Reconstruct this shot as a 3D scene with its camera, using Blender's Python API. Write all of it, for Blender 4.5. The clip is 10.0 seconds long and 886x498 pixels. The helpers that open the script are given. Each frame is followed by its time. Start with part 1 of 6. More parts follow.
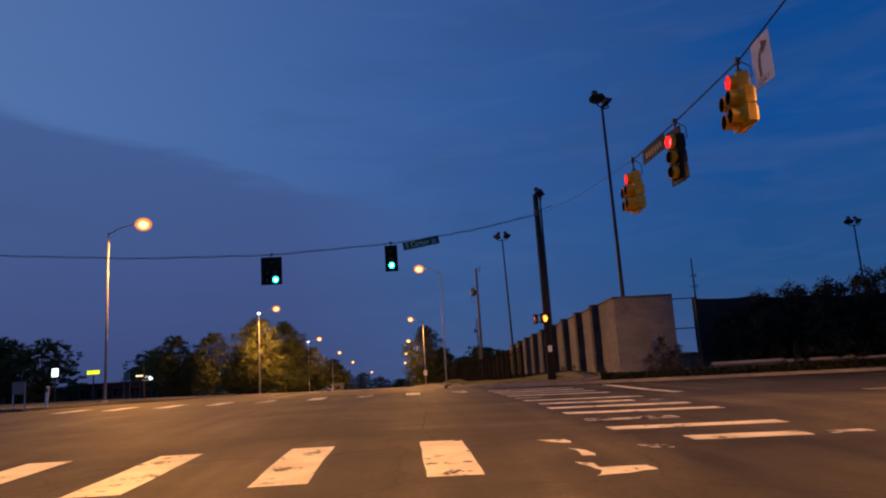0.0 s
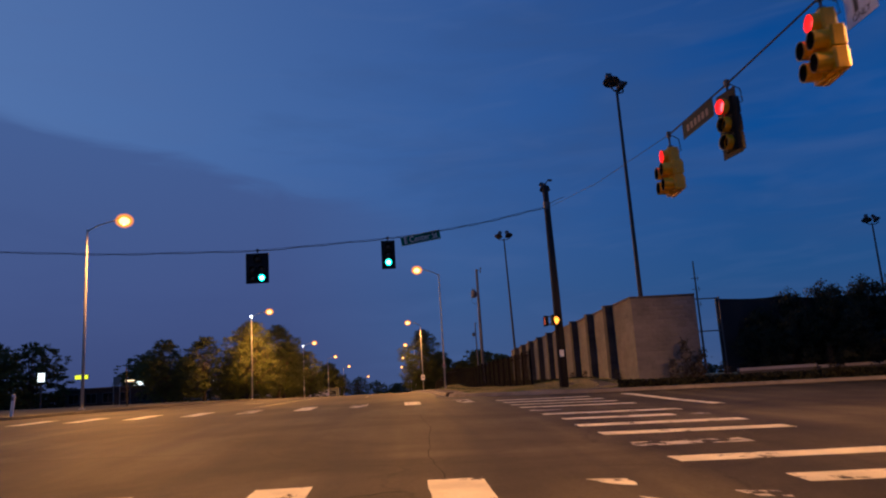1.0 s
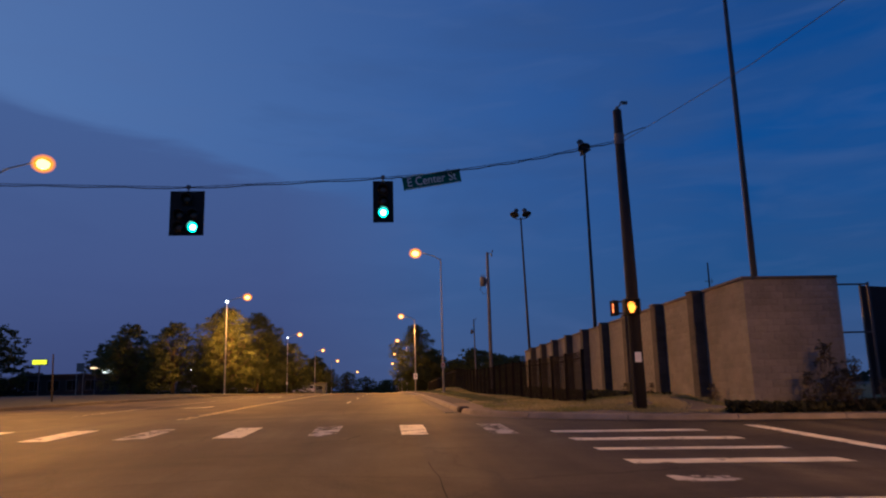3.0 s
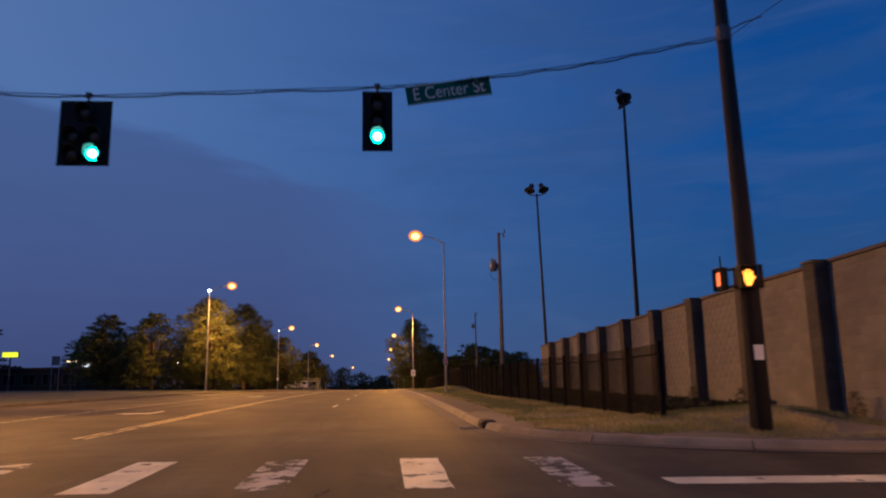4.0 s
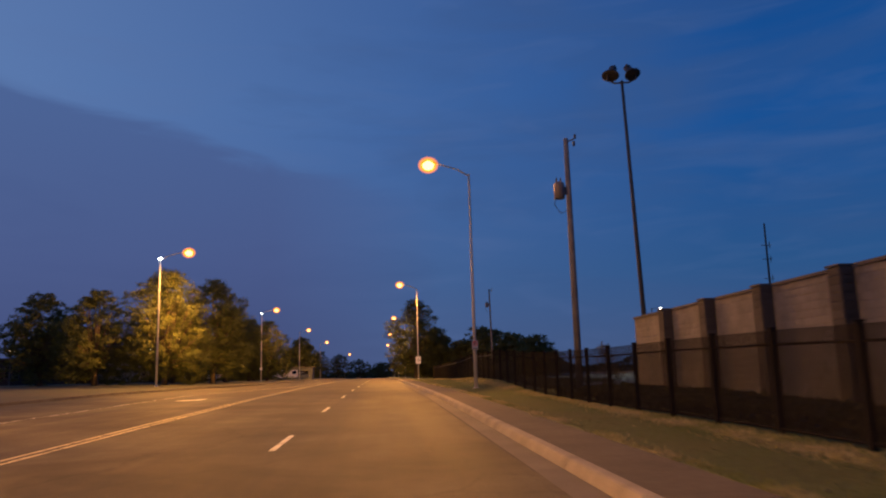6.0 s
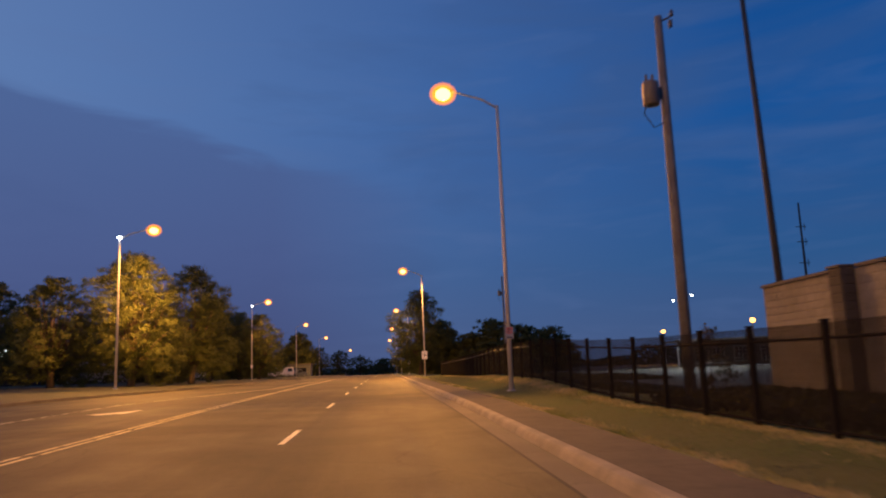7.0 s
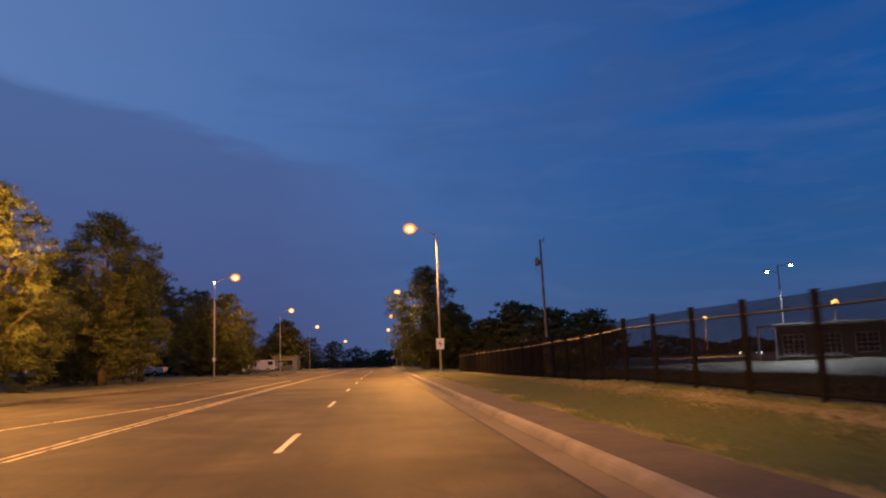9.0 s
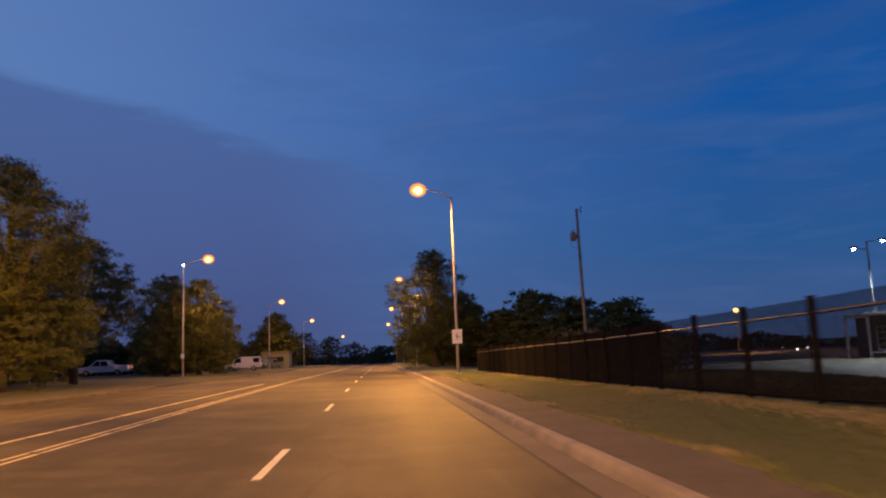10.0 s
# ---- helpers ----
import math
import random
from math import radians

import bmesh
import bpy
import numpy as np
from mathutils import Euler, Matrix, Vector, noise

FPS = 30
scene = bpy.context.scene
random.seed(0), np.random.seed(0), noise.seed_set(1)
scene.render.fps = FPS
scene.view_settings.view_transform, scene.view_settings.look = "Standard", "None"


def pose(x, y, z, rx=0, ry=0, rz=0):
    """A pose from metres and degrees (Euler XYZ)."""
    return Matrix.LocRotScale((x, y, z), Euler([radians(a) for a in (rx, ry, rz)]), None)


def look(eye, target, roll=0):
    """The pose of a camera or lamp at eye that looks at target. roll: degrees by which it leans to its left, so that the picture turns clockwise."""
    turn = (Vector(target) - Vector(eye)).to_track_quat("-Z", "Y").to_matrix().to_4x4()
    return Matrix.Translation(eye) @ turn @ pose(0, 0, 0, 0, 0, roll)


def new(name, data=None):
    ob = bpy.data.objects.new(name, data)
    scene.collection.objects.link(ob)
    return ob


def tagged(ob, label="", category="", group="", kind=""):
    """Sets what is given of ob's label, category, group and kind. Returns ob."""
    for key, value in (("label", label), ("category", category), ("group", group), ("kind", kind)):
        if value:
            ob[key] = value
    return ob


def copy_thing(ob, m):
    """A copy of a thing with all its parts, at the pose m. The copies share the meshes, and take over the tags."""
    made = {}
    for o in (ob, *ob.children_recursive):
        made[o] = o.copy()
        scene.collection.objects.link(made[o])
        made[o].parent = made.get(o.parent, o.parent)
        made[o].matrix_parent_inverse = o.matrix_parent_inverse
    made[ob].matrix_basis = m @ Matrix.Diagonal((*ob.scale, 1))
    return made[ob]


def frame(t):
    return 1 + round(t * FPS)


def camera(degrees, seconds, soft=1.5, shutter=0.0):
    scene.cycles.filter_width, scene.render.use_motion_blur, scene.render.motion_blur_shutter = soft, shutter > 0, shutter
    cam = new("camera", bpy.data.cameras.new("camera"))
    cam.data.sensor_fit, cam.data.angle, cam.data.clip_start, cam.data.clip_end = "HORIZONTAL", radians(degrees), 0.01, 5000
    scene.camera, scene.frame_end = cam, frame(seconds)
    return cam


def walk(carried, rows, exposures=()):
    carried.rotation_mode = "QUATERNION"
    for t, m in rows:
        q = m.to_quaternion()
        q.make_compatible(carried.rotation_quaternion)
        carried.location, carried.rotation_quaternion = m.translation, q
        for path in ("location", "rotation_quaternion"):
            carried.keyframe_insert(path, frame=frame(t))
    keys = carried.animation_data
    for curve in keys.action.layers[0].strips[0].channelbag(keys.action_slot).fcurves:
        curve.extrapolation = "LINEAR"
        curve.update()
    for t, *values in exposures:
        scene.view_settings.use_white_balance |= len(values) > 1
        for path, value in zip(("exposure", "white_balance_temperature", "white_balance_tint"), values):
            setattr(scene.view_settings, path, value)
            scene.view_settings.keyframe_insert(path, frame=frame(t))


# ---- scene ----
cam = camera(62.4, 10.0, soft=2.05, shutter=0.4)
METRES, EYE, TILT, LEAN, TURN = 90.0, 1.5, 0.0, 0.0, -3.7
ROWS = [
    (0.0, 0.0, 0.0, 0.0, 0.65, 10.54, 3.49),
    (0.5, -0.0011, 0.0141, 0.0009, 0.55, 10.66, 3.49),
    (1.0, -0.0028, 0.034, 0.0021, 0.39, 10.83, 3.5),
    (1.5, -0.005, 0.058, 0.0033, 0.22, 10.95, 3.23),
    (2.0, -0.0074, 0.0875, 0.0044, -0.03, 10.81, 2.52),
    (2.5, -0.0096, 0.1213, 0.0063, -0.24, 10.7, 1.86),
    (4.0, -0.0169, 0.2397, 0.0106, -0.73, 10.32, 0.97),
    (4.5, -0.0199, 0.2878, 0.0119, -0.86, 10.03, 0.96),
    (5.0, -0.024, 0.3372, 0.0128, -0.94, 9.82, 1.01),
    (5.5, -0.0286, 0.3913, 0.0142, -0.95, 9.5, 1.27),
    (7.0, -0.0408, 0.5676, 0.0158, -0.72, 8.89, 2.19),
    (7.5, -0.0456, 0.63, 0.0162, -0.75, 8.71, 2.27),
    (8.0, -0.0506, 0.6973, 0.0167, -0.83, 8.5, 2.24),
    (8.5, -0.0556, 0.7672, 0.0167, -0.89, 8.36, 2.27),
    (9.0, -0.0617, 0.8422, 0.017, -0.93, 8.25, 2.22),
    (9.5, -0.067, 0.9166, 0.0174, -0.98, 8.11, 2.34),
    (10.0, -0.0731, 0.997, 0.0173, -1.0, 7.94, 2.23),
]
walk(cam, [(t, pose(0, 0, EYE, TILT, LEAN, TURN) @ pose(METRES * x, METRES * y, METRES * z, 90 + pitch, roll, yaw)) for t, x, y, z, yaw, pitch, roll in ROWS],
     exposures=[(0.0, -0.05, 6350, 10), (2.5, -0.03, 6400, 9), (4.5, 0.0, 6500, 9), (5.5, 0.10, 6900, 10), (7.0, 0.19, 7050, 10), (8.5, 0.21, 7050, 10), (9.5, 0.18, 6550, 10), (10.0, 0.23, 6600, 10)])

# ---------------------------------------------------------------- sky
SODIUM = (1.0, 0.41, 0.078)
world = bpy.data.worlds.new("dusk_sky")
scene.world = world
world.use_nodes = True
wn, wl = world.node_tree.nodes, world.node_tree.links
wn.clear()


def wnode(kind, **kw):
    n = wn.new(kind)
    for k, v in kw.items():
        n.inputs[k].default_value = v
    return n


def wmath(op, a, b=None):
    n = wn.new("ShaderNodeMath")
    n.operation = op
    for i, v in enumerate((a, b)):
        if v is None:
            continue
        if isinstance(v, (int, float)):
            n.inputs[i].default_value = v
        else:
            wl.new(v, n.inputs[i])
    return n.outputs[0]


def wramp(fac, stops):
    n = wn.new("ShaderNodeValToRGB")
    els = n.color_ramp.elements
    while len(els) < len(stops):
        els.new(0.5)
    for e, (p, c) in zip(els, stops):
        e.position, e.color = p, (*c, 1)
    wl.new(fac, n.inputs[0])
    return n.outputs[0]


def wmix(fac, a, b):
    n = wn.new("ShaderNodeMix")
    n.data_type = "RGBA"
    wl.new(fac, n.inputs[0])
    for i, v in ((6, a), (7, b)):
        if isinstance(v, tuple):
            n.inputs[i].default_value = (*v, 1)
        else:
            wl.new(v, n.inputs[i])
    return n.outputs[2]


wcoord = wn.new("ShaderNodeTexCoord").outputs["Generated"]
sep = wn.new("ShaderNodeSeparateXYZ")
wl.new(wcoord, sep.inputs[0])
sx, sz = sep.outputs[0], sep.outputs[2]
# dusk gradient from the horizon upward
grad = wramp(sz, [(0.0, (0.048, 0.086, 0.205)), (0.12, (0.019, 0.081, 0.238)), (0.30, (0.005, 0.073, 0.284)), (0.55, (0.004, 0.053, 0.232)), (1.0, (0.012, 0.045, 0.170))])
# the western side of the sky is paler and more violet than the eastern
side = wmath("MULTIPLY_ADD", sx, -1.1)
side.node.inputs[2].default_value = 0.50
side.node.use_clamp = True
west = wramp(sz, [(0.0, (0.066, 0.105, 0.255)), (0.16, (0.085, 0.150, 0.350)), (0.34, (0.086, 0.172, 0.400)), (1.0, (0.070, 0.130, 0.330))])
lit = wmix(side, grad, west)
# long stretched clouds
wmap = wn.new("ShaderNodeMapping")
wmap.inputs["Scale"].default_value = (1.6, 1.6, 6.5)
wmap.inputs["Rotation"].default_value = (0, radians(12), 0)
wl.new(wcoord, wmap.inputs[0])
cloud = wnode("ShaderNodeTexNoise", Scale=1.7, Detail=6.0, Roughness=0.55, Distortion=0.35)
wl.new(wmap.outputs[0], cloud.inputs["Vector"])
cmask = wn.new("ShaderNodeMapRange")
cmask.inputs[1].default_value, cmask.inputs[2].default_value = 0.47, 0.72
cmask.inputs[3].default_value, cmask.inputs[4].default_value = 0.0, 0.55
wl.new(cloud.outputs[0], cmask.inputs[0])
clouded = wmix(cmask.outputs[0], lit, (0.036, 0.082, 0.225))
# finer torn wisps drifting the same way
wmap2 = wn.new("ShaderNodeMapping")
wmap2.inputs["Scale"].default_value = (2.2, 2.2, 13.0)
wmap2.inputs["Rotation"].default_value = (0, radians(16), 0)
wl.new(wcoord, wmap2.inputs[0])
wisp = wnode("ShaderNodeTexNoise", Scale=2.3, Detail=5.0, Roughness=0.5, Distortion=0.9)
wl.new(wmap2.outputs[0], wisp.inputs["Vector"])
wmask = wn.new("ShaderNodeMapRange")
wmask.inputs[1].default_value, wmask.inputs[2].default_value = 0.50, 0.78
wmask.inputs[3].default_value, wmask.inputs[4].default_value = 0.0, 0.22
wl.new(wisp.outputs[0], wmask.inputs[0])
clouded = wmix(wmask.outputs[0], clouded, (0.080, 0.140, 0.330))
# a bank of darker violet cloud over the lower western sky, with a slanting upper edge
edge = wmath("MULTIPLY_ADD", sx, 0.22)
edge.node.inputs[2].default_value = 0.0
edge2 = wmath("ADD", edge, sz)
edge3 = wmath("ADD", edge2, wmath("MULTIPLY", wmath("SUBTRACT", wisp.outputs[0], 0.5), 0.07))
bank = wn.new("ShaderNodeMapRange")
bank.interpolation_type = "SMOOTHSTEP"
bank.inputs[1].default_value, bank.inputs[2].default_value = 0.259, 0.227
bank.inputs[3].default_value, bank.inputs[4].default_value = 0.0, 0.80
wl.new(edge3, bank.inputs[0])
bankside = wmath("MULTIPLY_ADD", sx, -4.5)
bankside.node.inputs[2].default_value = 0.35
bankside.node.use_clamp = True
banked = wmix(wmath("MULTIPLY", bank.outputs[0], bankside), clouded, wramp(sz, [(0.0, (0.046, 0.060, 0.165)), (0.14, (0.054, 0.082, 0.225)), (0.32, (0.054, 0.100, 0.265))]))
bg = wn.new("ShaderNodeBackground")
bg.inputs[1].default_value = 1.0
wl.new(banked, bg.inputs[0])
wl.new(bg.outputs[0], wn.new("ShaderNodeOutputWorld").inputs[0])


# ---------------------------------------------------------------- materials
def material(name, colour, rough=0.7, metal=0.0, vary=0.25, scale=3.0, fine=40.0, bump=0.2, second=None, rnd=0.0, cut=None, spec=0.5):
    """Procedural surface: two scales of noise, optional second colour in patches, optional wear holes, bump."""
    m = bpy.data.materials.new(name)
    m.use_nodes = True
    nt = m.node_tree
    n, l = nt.nodes, nt.links
    b = n["Principled BSDF"]
    b.inputs["Roughness"].default_value, b.inputs["Metallic"].default_value = rough, metal
    b.inputs["Specular IOR Level"].default_value = spec
    tc = n.new("ShaderNodeTexCoord")
    big, small = n.new("ShaderNodeTexNoise"), n.new("ShaderNodeTexNoise")
    for t, s, d in ((big, scale, 5.0), (small, fine, 4.0)):
        t.inputs["Scale"].default_value, t.inputs["Detail"].default_value = s, d
        l.new(tc.outputs["Object"], t.inputs["Vector"])
    mixc = n.new("ShaderNodeMix")
    mixc.data_type = "RGBA"
    ramp = n.new("ShaderNodeMapRange")
    ramp.inputs[1].default_value, ramp.inputs[2].default_value = 0.35, 0.65
    l.new(big.outputs[0], ramp.inputs[0])
    l.new(ramp.outputs[0], mixc.inputs[0])
    c2 = second or tuple(c * (1 - vary) for c in colour)
    mixc.inputs[6].default_value, mixc.inputs[7].default_value = (*colour, 1), (*c2, 1)
    hsv = n.new("ShaderNodeHueSaturation")
    l.new(mixc.outputs[2], hsv.inputs["Color"])
    v = n.new("ShaderNodeMapRange")
    v.inputs[3].default_value, v.inputs[4].default_value = 1 - vary, 1 + vary
    l.new(small.outputs[0], v.inputs[0])
    val = v.outputs[0]
    if rnd:
        oi, geo = n.new("ShaderNodeObjectInfo"), n.new("ShaderNodeNewGeometry")
        add = n.new("ShaderNodeMath")
        add.operation = "ADD"
        l.new(oi.outputs["Random"], add.inputs[0]), l.new(geo.outputs["Random Per Island"], add.inputs[1])
        fr = n.new("ShaderNodeMath")
        fr.operation = "FRACT"
        l.new(add.outputs[0], fr.inputs[0])
        rr = n.new("ShaderNodeMapRange")
        rr.inputs[3].default_value, rr.inputs[4].default_value = 1 - rnd, 1 + rnd
        l.new(fr.outputs[0], rr.inputs[0])
        mul = n.new("ShaderNodeMath")
        mul.operation = "MULTIPLY"
        l.new(val, mul.inputs[0]), l.new(rr.outputs[0], mul.inputs[1])
        val = mul.outputs[0]
    l.new(val, hsv.inputs["Value"])
    l.new(hsv.outputs[0], b.inputs["Base Color"])
    if bump:
        bp = n.new("ShaderNodeBump")
        bp.inputs["Strength"].default_value, bp.inputs["Distance"].default_value = bump, 0.02
        l.new(small.outputs[0], bp.inputs["Height"])
        l.new(bp.outputs[0], b.inputs["Normal"])
    if cut is not None:
        w = n.new("ShaderNodeTexNoise")
        w.inputs["Scale"].default_value, w.inputs["Detail"].default_value, w.inputs["Roughness"].default_value = 2.6, 8.0, 0.7
        l.new(tc.outputs["Object"], w.inputs["Vector"])
        mr = n.new("ShaderNodeMapRange")
        mr.inputs[1].default_value, mr.inputs[2].default_value = cut, cut + 0.05
        l.new(w.outputs[0], mr.inputs[0])
        l.new(mr.outputs[0], b.inputs["Alpha"])
    return m


def glow(name, colour, strength, base=(0.2, 0.2, 0.2)):
    m = bpy.data.materials.new(name)
    m.use_nodes = True
    b = m.node_tree.nodes["Principled BSDF"]
    b.inputs["Base Color"].default_value = (*base, 1)
    b.inputs["Emission Color"].default_value = (*colour, 1)
    b.inputs["Emission Strength"].default_value = strength
    b.inputs["Roughness"].default_value = 0.35
    return m


def asphalt_material():
    m = material("asphalt", (0.082, 0.071, 0.045), rough=0.72, vary=0.42, scale=0.45, fine=22.0, bump=0.5, second=(0.055, 0.048, 0.031), spec=0.14)
    n, l = m.node_tree.nodes, m.node_tree.links
    b = n["Principled BSDF"]
    src_col = b.inputs["Base Color"].links[0].from_socket
    tc = n.new("ShaderNodeTexCoord")
    # long stains and polished wheel tracks along the lanes
    mp = n.new("ShaderNodeMapping")
    mp.inputs["Scale"].default_value = (1.1, 0.05, 1.0)
    l.new(tc.outputs["Object"], mp.inputs[0])
    st = n.new("ShaderNodeTexNoise")
    st.inputs["Scale"].default_value, st.inputs["Detail"].default_value = 1.0, 4.0
    l.new(mp.outputs[0], st.inputs["Vector"])
    mr = n.new("ShaderNodeMapRange")
    mr.inputs[1].default_value, mr.inputs[2].default_value, mr.inputs[3].default_value, mr.inputs[4].default_value = 0.30, 0.70, 0.52, 1.50
    l.new(st.outputs[0], mr.inputs[0])
    # cracks
    vo = n.new("ShaderNodeTexVoronoi")
    vo.feature = "DISTANCE_TO_EDGE"
    vo.inputs["Scale"].default_value = 0.21
    wob = n.new("ShaderNodeTexNoise")
    wob.inputs["Scale"].default_value, wob.inputs["Detail"].default_value = 0.8, 5.0
    l.new(tc.outputs["Object"], wob.inputs["Vector"])
    addv = n.new("ShaderNodeMix")
    addv.data_type = "RGBA"
    addv.blend_type = "ADD"
    addv.inputs[0].default_value = 1.4
    l.new(tc.outputs["Object"], addv.inputs[6]), l.new(wob.outputs["Color"], addv.inputs[7])
    l.new(addv.outputs[2], vo.inputs["Vector"])
    cr = n.new("ShaderNodeMapRange")
    cr.inputs[1].default_value, cr.inputs[2].default_value, cr.inputs[3].default_value, cr.inputs[4].default_value = 0.002, 0.008, 0.74, 1.0
    l.new(vo.outputs["Distance"], cr.inputs[0])
    bl = n.new("ShaderNodeTexNoise")
    bl.inputs["Scale"].default_value, bl.inputs["Detail"].default_value, bl.inputs["Roughness"].default_value, bl.inputs["Distortion"].default_value = 0.17, 6.0, 0.62, 0.8
    l.new(tc.outputs["Object"], bl.inputs["Vector"])
    br = n.new("ShaderNodeMapRange")
    br.inputs[1].default_value, br.inputs[2].default_value, br.inputs[3].default_value, br.inputs[4].default_value = 0.36, 0.66, 0.62, 1.40
    l.new(bl.outputs[0], br.inputs[0])
    mul0 = n.new("ShaderNodeMath")
    mul0.operation = "MULTIPLY"
    l.new(mr.outputs[0], mul0.inputs[0]), l.new(br.outputs[0], mul0.inputs[1])
    mul = n.new("ShaderNodeMath")
    mul.operation = "MULTIPLY"
    l.new(mul0.outputs[0], mul.inputs[0]), l.new(cr.outputs[0], mul.inputs[1])
    hs = n.new("ShaderNodeHueSaturation")
    l.new(src_col, hs.inputs["Color"]), l.new(mul.outputs[0], hs.inputs["Value"])
    l.new(hs.outputs[0], b.inputs["Base Color"])
    rg = n.new("ShaderNodeMapRange")
    rg.inputs[3].default_value, rg.inputs[4].default_value = 0.58, 0.88
    l.new(st.outputs[0], rg.inputs[0])
    l.new(rg.outputs[0], b.inputs["Roughness"])
    return m


ASPHALT = asphalt_material()
LOT = material("lot_asphalt", (0.26, 0.26, 0.265), rough=0.8, scale=0.2, fine=20)
GROUND = material("dark_ground", (0.034, 0.042, 0.018), rough=0.95, scale=0.15, fine=6, second=(0.042, 0.040, 0.020), bump=0.5)
VERGE = material("verge_soil", (0.070, 0.098, 0.024), rough=0.95, scale=0.35, fine=9, second=(0.096, 0.098, 0.030), vary=0.22, bump=0.6)
GRASS = material("grass_blades", (0.068, 0.112, 0.022), rough=0.9, scale=0.42, fine=5, second=(0.108, 0.118, 0.036), vary=0.18, rnd=0.22, bump=0)
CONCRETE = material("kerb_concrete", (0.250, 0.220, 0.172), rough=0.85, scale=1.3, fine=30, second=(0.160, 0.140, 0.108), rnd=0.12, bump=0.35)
DARKKERB = material("dark_kerb_concrete", (0.092, 0.078, 0.054), rough=0.9, scale=1.3, fine=30, second=(0.062, 0.054, 0.036), rnd=0.12, bump=0.35)
GUTTER = material("gutter_concrete", (0.112, 0.096, 0.074), rough=0.85, scale=0.8, fine=30, rnd=0.08, bump=0.35)
SLAB = material("footway_concrete", (0.074, 0.061, 0.043), rough=0.95, scale=1.1, fine=7, second=(0.052, 0.045, 0.032), vary=0.35, rnd=0.05, bump=0.6)
PAINT = material("white_road_paint", (0.80, 0.75, 0.54), rough=0.6, vary=0.15, scale=1.4, fine=30, second=(0.58, 0.54, 0.38), bump=0.2, cut=0.375)
PAINT_WORN = material("worn_road_paint", (0.55, 0.51, 0.41), rough=0.65, vary=0.2, scale=1.4, fine=30, second=(0.34, 0.33, 0.30), bump=0.2, cut=0.46)
YELLOW = material("yellow_road_paint", (0.72, 0.61, 0.32), rough=0.6, vary=0.15, scale=1.0, fine=30, second=(0.50, 0.42, 0.22), bump=0.2, cut=0.40)
PILBLOCK = material("dark_split_face_block", (0.070, 0.065, 0.062), rough=0.95, vary=0.22, scale=1.2, fine=26, second=(0.050, 0.047, 0.045), rnd=0.12, bump=0.9)
BLOCK = material("split_face_block", (0.215, 0.205, 0.184), rough=0.95, vary=0.22, scale=1.2, fine=26, second=(0.165, 0.157, 0.140), rnd=0.09, bump=0.9)
MORTAR = material("mortar", (0.20, 0.18, 0.16), rough=0.95, vary=0.15, bump=0.4)
CAP = material("wall_cap", (0.085, 0.08, 0.078), rough=0.9, vary=0.2, bump=0.4)
WOOD = material("weathered_pole_wood", (0.165, 0.168, 0.172), rough=0.9, vary=0.3, scale=2.0, fine=18, second=(0.110, 0.110, 0.112), bump=0.5)
TAR = material("creosoted_pole_wood", (0.018, 0.016, 0.015), rough=0.85, vary=0.3, scale=2, fine=18, bump=0.5)
STEEL = material("galvanised_steel", (0.52, 0.52, 0.51), rough=0.55, metal=0.15, vary=0.12, scale=2.5, fine=20, bump=0.08)
MASTSTEEL = material("dark_mast_steel", (0.045, 0.049, 0.056), rough=0.7, metal=0.2, vary=0.2, bump=0.1)
GLOSSRAIL = material("glossy_black_rail", (0.03, 0.03, 0.032), rough=0.55, vary=0.1, bump=0.05, spec=0.2)
SHEENRAIL = material("pale_sheen_rail_steel", (0.13, 0.125, 0.12), rough=0.8, metal=0.2, vary=0.2, bump=0.1)
DARKSTEEL = material("dull_dark_steel", (0.10, 0.10, 0.105), rough=0.6, metal=0.3, vary=0.15, bump=0.1)
TANK = material("grey_tank_paint", (0.13, 0.13, 0.135), rough=0.6, vary=0.15, bump=0.1)
FENCE = material("black_fence_coating", (0.018, 0.017, 0.017), rough=0.9, vary=0.2, bump=0.0, spec=0.0)
SCREEN = material("dark_privacy_screen", (0.020, 0.020, 0.023), rough=0.9, vary=0.3, scale=0.8, fine=30, bump=0.3)
PALE = material("pale_painted_footing", (0.34, 0.33, 0.34), rough=0.8, vary=0.2, scale=0.8, bump=0.2)
CABLE = material("black_cable", (0.012, 0.012, 0.014), rough=0.7, vary=0.1, bump=0)
SIGYEL = material("signal_yellow_paint", (0.74, 0.40, 0.004), rough=0.32, vary=0.15, scale=4, bump=0.1)
SIGBLK = material("signal_black_plastic", (0.014, 0.015, 0.016), rough=0.6, vary=0.15, bump=0.05, spec=0.2)
def leafy(m, through_=0.5):
    """Lets light through the leaves, as thin blades do."""
    n, l = m.node_tree.nodes, m.node_tree.links
    b = n["Principled BSDF"]
    tr, mx = n.new("ShaderNodeBsdfTranslucent"), n.new("ShaderNodeMixShader")
    l.new(b.inputs["Base Color"].links[0].from_socket, tr.inputs["Color"])
    mx.inputs[0].default_value = through_
    l.new(b.outputs[0], mx.inputs[1]), l.new(tr.outputs[0], mx.inputs[2])
    l.new(mx.outputs[0], n["Material Output"].inputs["Surface"])


